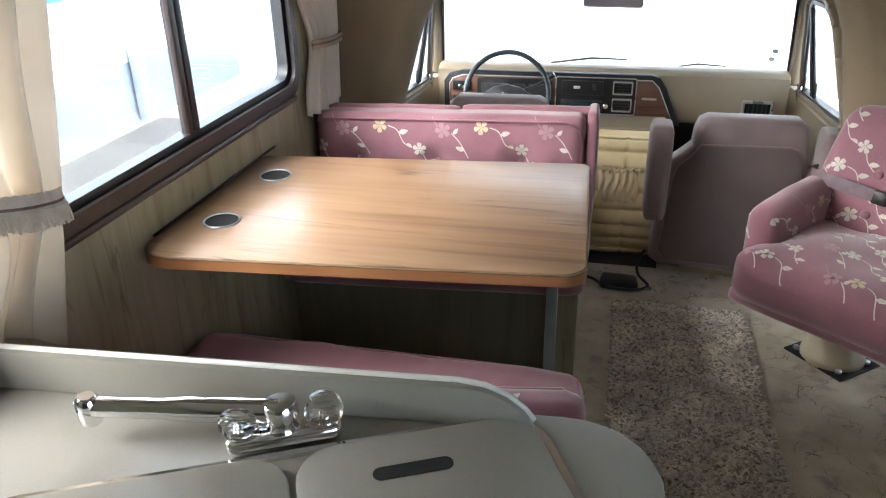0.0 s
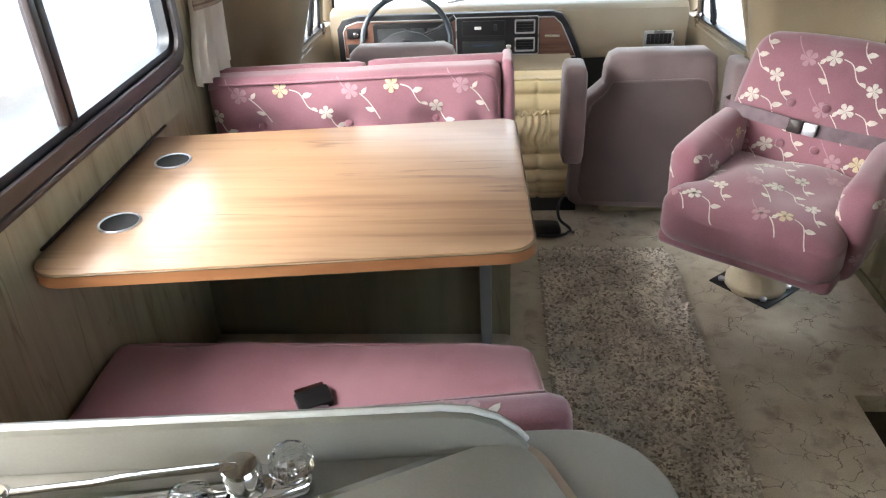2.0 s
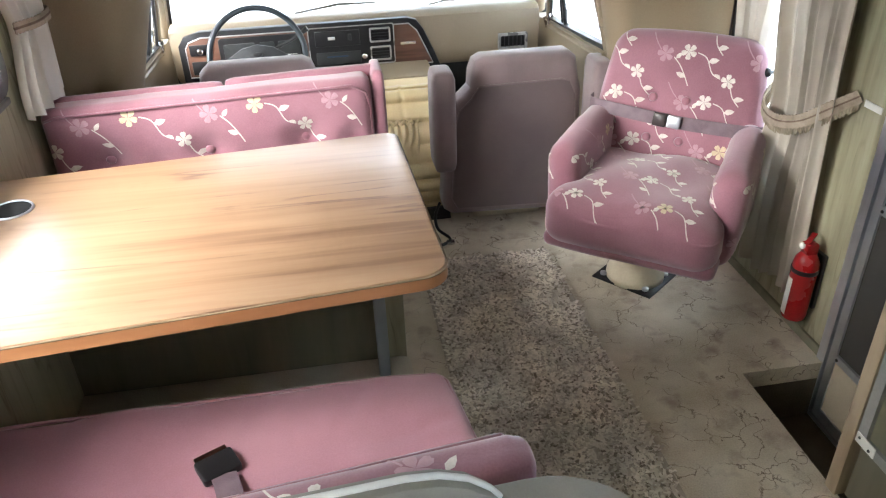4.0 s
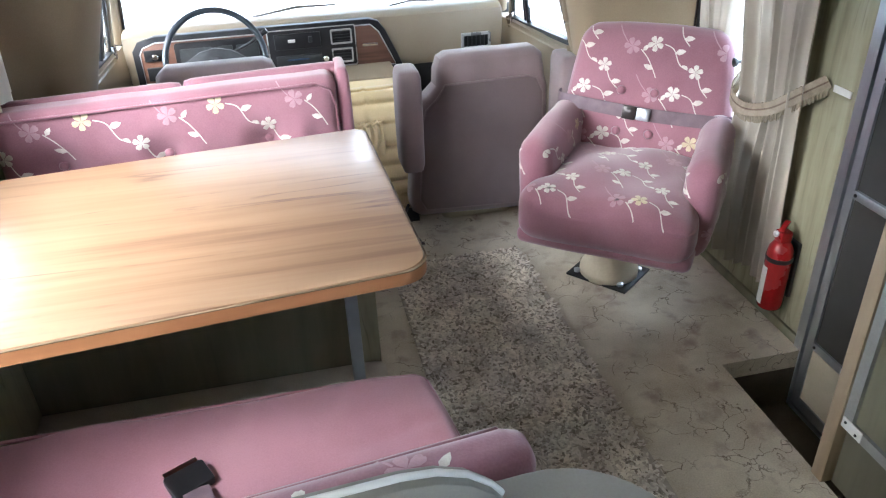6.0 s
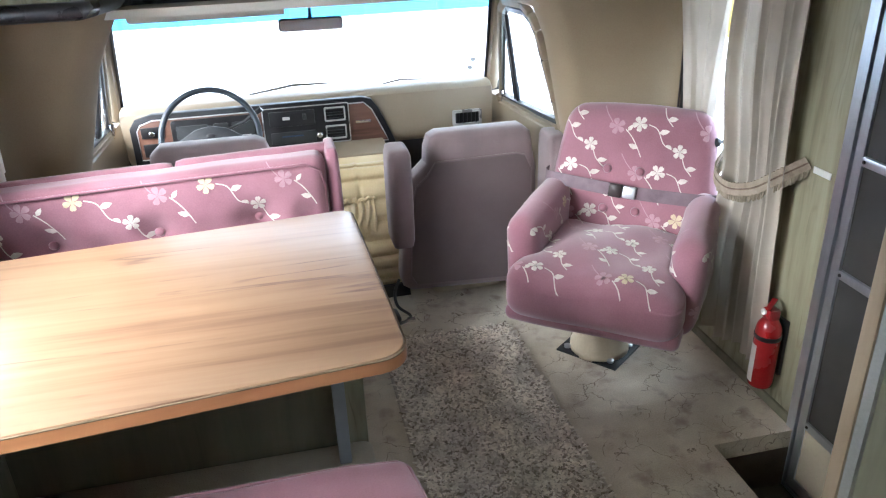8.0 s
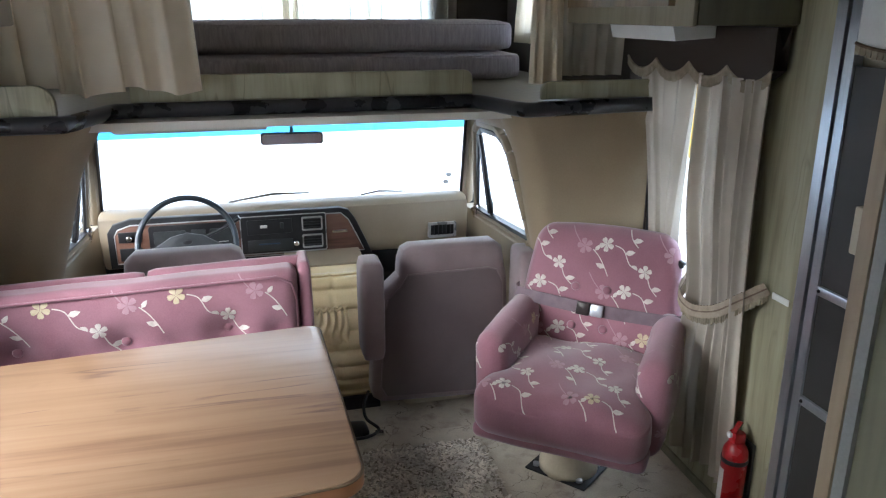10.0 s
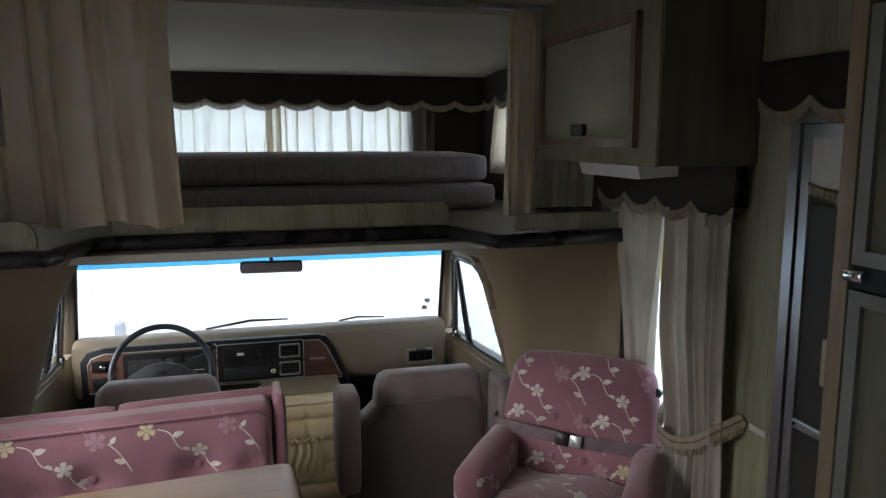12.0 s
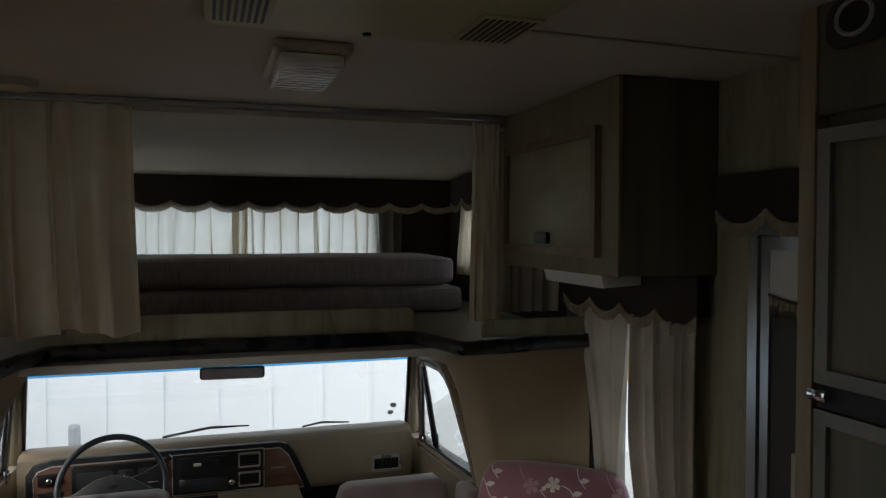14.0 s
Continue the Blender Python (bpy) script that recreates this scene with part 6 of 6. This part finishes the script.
curtain("curtain", pleated((XR - 0.055, 3.055), (XR - 0.055, 2.745), 0.14, 1.31, 6, 0.027, (-1, 0), lambda v: (pull(v), 1.0 + 0.05 * max(0.0, 0.6 - v)), 8, 36, 0.012), CURTAIN_SHADED, "long cream pleated curtain with a tieback by the tall window")


def tieback(name, pts, label, wide=0.014):
    t = thing(name, pts[0], label, "tieback")
    part("band", strap_along(pts, wide, (0, 0, 1), 0.12 if wide < 0.018 else 0.06), TIE if wide < 0.020 else FRINGE_LIT, t, "cream band")
    line = spun([Vector(p) for p in pts], 24 if wide >= 0.018 else 8)
    part("braid", tube(line, 0.0032 if wide >= 0.018 else 0.004, 6), BRAID, t, "brown braid")
    if wide >= 0.018:
        rnd, bm = random.Random(9), bmesh.new()
        for a, b in zip(line, line[1:]):
            for k in range(2):
                p = a.lerp(b, k / 2) + Vector((0.004, 0, -0.006))
                beam(p, p + Vector((rnd.uniform(0, 0.006), rnd.uniform(-0.003, 0.003), -0.026 - rnd.uniform(0, 0.008))), 0.0028, 0.0028, (1, 0, 0), 0, bm)
        part("fringe", bm, FRINGE if wide < 0.020 else FRINGE_LIT, t, "cream hanging fringe", False)
    return t


tieback("curtain_tieback", [(XR - 0.03, 3.05, 0.70), (XR - 0.095, 3.0, 0.655), (XR - 0.11, 2.91, 0.640), (XR - 0.10, 2.81, 0.67), (XR - 0.06, 2.755, 0.72), (XR - 0.01, 2.715, 0.765)], "fringed cream and brown tieback round the long curtain", 0.018)
tagged(link("tieback_knob", lathe([(0.006, 0), (0.006, 0.03), (0.014, 0.036), (0.014, 0.048), (0.005, 0.054)], (XR - 0.002, 3.085, 0.715), 12, None, Euler((0, radians(-90), 0)).to_matrix()), BLACK, True), "small dark knob for the curtain tieback", "knob")
curtain("curtain", pleated((XL + 0.035, 3.30), (XL + 0.035, 3.025), 0.775, 1.62, 4, 0.018, (1, 0), lambda v: (0.0, 1.0 - 0.30 * math.exp(-((v - 0.26) / 0.14) ** 2)), 6), CURTAIN_LIT, "short curtain coloured as brightly lit, gathered at the window's forward end")
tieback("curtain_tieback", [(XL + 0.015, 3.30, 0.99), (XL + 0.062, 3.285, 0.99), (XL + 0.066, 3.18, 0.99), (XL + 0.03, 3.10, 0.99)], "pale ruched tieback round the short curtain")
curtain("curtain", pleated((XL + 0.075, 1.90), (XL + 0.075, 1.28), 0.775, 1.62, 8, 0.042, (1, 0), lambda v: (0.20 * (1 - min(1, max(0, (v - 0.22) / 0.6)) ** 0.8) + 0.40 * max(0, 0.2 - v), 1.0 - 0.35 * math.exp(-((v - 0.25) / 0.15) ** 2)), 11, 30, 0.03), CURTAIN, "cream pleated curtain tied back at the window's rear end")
tieback("curtain_tieback", [(XL + 0.01, 1.815, 0.985), (XL + 0.09, 1.81, 0.985), (XL + 0.13, 1.74, 1.002), (XL + 0.13, 1.64, 1.03), (XL + 0.03, 1.53, 1.06)], "fringed cream tieback with brown braid", 0.020)
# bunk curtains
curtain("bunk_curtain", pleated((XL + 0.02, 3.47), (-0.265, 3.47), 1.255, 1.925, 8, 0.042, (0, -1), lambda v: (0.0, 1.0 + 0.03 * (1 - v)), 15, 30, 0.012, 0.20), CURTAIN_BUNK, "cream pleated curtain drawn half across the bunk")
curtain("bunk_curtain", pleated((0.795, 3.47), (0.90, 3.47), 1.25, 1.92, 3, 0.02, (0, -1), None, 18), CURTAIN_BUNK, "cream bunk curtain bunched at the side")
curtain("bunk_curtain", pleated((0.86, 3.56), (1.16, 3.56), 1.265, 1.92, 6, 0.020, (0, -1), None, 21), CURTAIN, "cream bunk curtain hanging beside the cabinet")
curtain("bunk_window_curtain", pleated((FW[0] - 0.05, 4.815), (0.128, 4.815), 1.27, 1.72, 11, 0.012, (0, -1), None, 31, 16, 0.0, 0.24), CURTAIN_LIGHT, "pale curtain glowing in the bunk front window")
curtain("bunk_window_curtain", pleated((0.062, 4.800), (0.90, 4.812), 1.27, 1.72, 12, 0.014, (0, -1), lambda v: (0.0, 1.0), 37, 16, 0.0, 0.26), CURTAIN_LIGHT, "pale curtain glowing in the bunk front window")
curtain("bunk_window_curtain", pleated((0.058, 4.792), (0.088, 4.792), 1.27, 1.72, 2, 0.006, (0, -1), None, 51, 12), CURTAIN_BUNK, "doubled hem where the bunk window curtains meet")
curtain("bunk_window_curtain", pleated((0.104, 4.790), (0.130, 4.790), 1.27, 1.72, 2, 0.006, (0, -1), None, 53, 12), CURTAIN_BUNK, "doubled hem where the bunk window curtains meet")
curtain("bunk_window_curtain", pleated((XR - 0.075, 4.62), (XR - 0.075, 4.15), 1.34, 1.72, 8, 0.010, (-1, 0), None, 33), CURTAIN_BUNK, "pale curtain over the bunk side window")
# Sheer over the added left opening.
curtain("bunk_window_curtain", pleated((XL + 0.03, 4.66), (XL + 0.03, 4.00), 1.34, 1.72, 8, 0.010, (1, 0), None, 35), CURTAIN_LIGHT, "pale curtain over the bunk side window")
rail = tagged(link("curtain_rail", box((XL + 0.01, 3.46, 1.93), (0.93, 3.485, 1.948), 0.004), ALU, "auto"), "pale metal curtain rail along the ceiling", "curtain rail")

# ---- bunk mattress halves ----
for z0, z1, x1, sd in ((1.205, 1.318, 1.015, 1.0), (1.322, 1.445, 0.975, 5.0)):
    m = thing("bunk_cushion", (0.0, 4.4, z0), "grey woven bunk cushion stacked on the bunk floor", "cushion", "bunk cushions")
    part("cushion_body", cushion((XL + 0.06, 4.18, z0), (x1, 4.74, z1), 0.035, (0, 0.008, 0.004), 16, 0.003, seed=sd), MATTRESS, m, "", True)
    part("piping", tube([(XL + 0.08, 4.19, z1 - 0.02)] + [(x, 4.185, z1 - 0.016) for x in np.linspace(-0.7, x1 - 0.05, 8)] + [(x1 - 0.012, 4.2, z1 - 0.018)], 0.004, 6), MATTRESS, m, "", True)

# ---- ceiling fittings ----
lamp = thing("ceiling_light", (0.135, 2.85, 1.95), "rectangular ceiling light with prismatic lens, switched off", "light")
part("light_base", prism(rounded(0.075, 2.63, 0.24, 2.975, 0.02), "z", 1.93, 1.9485, 0.004), BEIGE, lamp, "beige light base")
bm = box((0.09, 2.655, 1.902), (0.225, 2.955, 1.9295), 0.008)
part("light_lens", bm, LENS, lamp, "ribbed lens whitened as if lit")
for k in range(10):
    y = 2.675 + k * 0.029
    part("lens_rib", beam((0.101, y, 1.901), (0.219, y, 1.901), 0.004, 0.002), LENS, lamp)
AGED = surface("aged_cream_plastic", (0.48, 0.46, 0.26), (0.57, 0.55, 0.33), 0.45, 8.0, fine=150, bump=0.05, depth=0.0005)
ac = thing("ceiling_air_unit", (0.22, 2.1, 1.95), "cream ceiling air conditioner shroud with louvres", "air conditioner")
part("shroud", prism(rounded(-0.06, 1.55, 0.50, 2.455, 0.03), "z", 1.915, 1.9485, 0.012), AGED, ac, "cream plastic shroud")
for x0, x1 in ((-0.05, 0.05), (0.38, 0.49)):
    lv = part("louvre", box((x0, 2.24, 1.910), (x1, 2.40, 1.9155), 0.002), AGED, ac, "louvred outlet")
    for k in range(8):
        part("louvre_slot", box((x0 + 0.006 + k * (x1 - x0 - 0.012) / 8, 2.25, 1.9085), (x0 + 0.006 + (k + 0.5) * (x1 - x0 - 0.012) / 8, 2.39, 1.9098)), BLACK, lv)
part("shroud_screw", lathe([(0.008, 0), (0.008, 0.004)], (0.222, 2.42, 1.9105), 10), BLACK, ac)
det = tagged(link("smoke_detector", lathe([(0.03, 0), (0.048, 0.008), (0.052, 0.022), (0.052, 0.0285)], (-0.525, 3.28, 1.92), 20), BEIGE, "auto"), "round cream smoke detector on the ceiling", "smoke detector")

# ---- right wall small things ----
ext = thing("fire_extinguisher", (XR - 0.045, 2.705, 0.085), "small red fire extinguisher hung on the wall panelling", "fire extinguisher")
ex, ey = XR - 0.048, 2.705
part("cylinder", lathe([(0.030, 0.0), (0.036, 0.006), (0.037, 0.02), (0.037, 0.185), (0.033, 0.205), (0.022, 0.222), (0.014, 0.228)], (ex, ey, 0.082), 24), RED, ext, "glossy red cylinder", True)
part("strap", lathe([(0.0375, 0), (0.0385, 0.002), (0.0385, 0.012), (0.0375, 0.014)], (ex, ey, 0.245), 24), BLACK, ext, "black retaining strap")
part("valve_head", box((ex - 0.02, ey - 0.018, 0.305), (ex + 0.018, ey + 0.018, 0.34), 0.007), RED, ext, "red valve head")
part("gauge", lathe([(0.009, 0), (0.009, 0.008), (0.006, 0.010)], (ex - 0.019, ey + 0.004, 0.330), 12, None, Euler((0, radians(-90), 0)).to_matrix()), WHITE, ext, "small white gauge")
part("lever", beam((ex - 0.03, ey - 0.02, 0.350), (ex + 0.02, ey + 0.02, 0.356), 0.016, 0.006, (0, 0, 1), 0.002), RED, ext, "red lever")
bm = bmesh.new()
for a0 in range(6):
    t0, t1 = radians(138 + a0 * 9), radians(138 + (a0 + 1) * 9)
    p = [Vector((ex + 0.0376 * math.cos(t), ey + 0.0376 * math.sin(t), z)) for t, z in ((t0, 0.10), (t1, 0.10), (t1, 0.225), (t0, 0.225))]
    bm.faces.new([bm.verts.new(x) for x in p])
part("label", bm, WHITE, ext, "pale instruction label", True)
part("bracket", box((XR - 0.012, 2.68, 0.12), (XR - 0.001, 2.73, 0.30), 0.002), BLACK, ext, "black wall bracket")
tagged(link("wall_label", box((XR - 0.004, 2.635, 0.742), (XR - 0.0005, 2.70, 0.760), 0.001), WHITE, "auto"), "small white strip label on the panelling", "label")
fixed("baseboard", box((XR - 0.012, 2.60, 0.0), (XR - 0.001, 3.36, 0.03), 0.003), PANEL_SHADED, "low wood baseboard", "baseboard")

# ---- cables under the passenger seat ----
cb2 = thing("seat_wiring", (0.2, 3.55, 0.0), "loose black cable and anchor on the cab carpet", "cable")
part("cable", tube(spun([(0.24, 3.60, 0.12), (0.215, 3.56, 0.09), (0.22, 3.54, 0.04), (0.26, 3.50, 0.012), (0.20, 3.46, 0.010), (0.10, 3.47, 0.012), (0.05, 3.52, 0.012), (0.0, 3.55, 0.012)], 6), 0.006, 8), BLACK, cb2, "black cable", True)
part("anchor", box((0.245, 3.475, 0.001), (0.275, 3.50, 0.012), 0.003), CHROME, cb2, "steel anchor")
part("clump", cushion((0.08, 3.47, -0.002), (0.22, 3.56, 0.03), 0.012, (0, 0, 0.01), 8, 0.01), BLACK, cb2, "dark cable clump", True)

# ---- outside ----
fixed("ground", box((-60, -60, -1.1), (60, 60, -1.0)), TARMAC, "pale concrete yard", "ground", False)
tr = thing("parked_trailer", (-5.2, 4.0, -1.0), "white travel trailer with grey panels and a blue stripe parked alongside", "trailer")
part("trailer_body", box((-6.4, 0.2, -0.5), (-4.1, 9.0, 1.7), 0.06, 3), SIDING, tr, "white ribbed siding")
part("stripe", box((-4.098, 0.3, 0.70), (-4.090, 8.9, 0.82)), SIDING_BLUE, tr, "blue stripe")
part("lower_panel", box((-4.099, 0.3, -0.45), (-4.092, 8.9, 0.10)), SIDING_DARK, tr, "grey lower panel")
part("awning_arm", box((-4.07, 3.6, -0.4), (-3.99, 3.72, 1.6), 0.01), SIDING_GREY, tr, "pale awning arm")
part("awning_arm", box((-4.07, 6.6, -0.4), (-3.99, 6.72, 1.6), 0.01), SIDING_GREY, tr, "pale awning arm")
win = part("trailer_window", box((-4.098, 5.2, 0.95), (-4.085, 6.2, 1.4), 0.02), BLACK, tr, "dark trailer window")
for y in (3.2, 4.2):
    w = part("wheel", lathe([(0.20, -0.1), (0.34, -0.1), (0.36, -0.06), (0.36, 0.06), (0.34, 0.1), (0.20, 0.1)], (-4.3, y, -0.64), 24, None, Euler((0, radians(90), 0)).to_matrix()), BLACK, tr, "black trailer wheel", True)
bd = thing("metal_building", (2, 10, -1.0), "long white ribbed metal building across the yard", "building")
part("building_wall", box((-14, 8.6, -1.0), (20, 12, 1.75)), SIDING, bd, "white metal wall")
part("roof", prism([(8.4, 1.75), (12.4, 1.75), (10.4, 2.3)], "x", -14.4, 20.4), SIDING_GREY, bd, "grey metal roof")
bm = bmesh.new()
for k in range(68):
    box((-14 + k * 0.5, 8.585, -1.0), (-13.96 + k * 0.5, 8.6, 1.75), 0, 1, bm)
tagged(part("wall_rib", bm, SIDING, bd, "vertical wall ribs"), kind="stuff")
tagged(link("yard_post", lathe([(0.05, 0.0), (0.05, 0.80), (0.044, 0.83), (0.012, 0.84)], (-1.185, 8.3, -1.0), 14), SIDING_GREY, True), "short grey steel post standing in the yard", "post")
sg = thing("yard_sign", (2.17, 4.8, -1.0), "yellow sign board with dark marks on a steel post", "sign")
part("sign_board", box((2.10, 4.5, 0.74), (2.14, 5.1, 1.5), 0.01), YELLOW, sg, "yellow board")
part("post", box((2.15, 4.78, -1.0), (2.19, 4.82, 1.45), 0.004), ALU, sg, "steel post")
for z in (0.85, 1.05, 1.25):
    part("mark", box((2.085, 4.62, z), (2.099, 4.95, z + 0.09)), BLACK, sg, "dark plain mark")
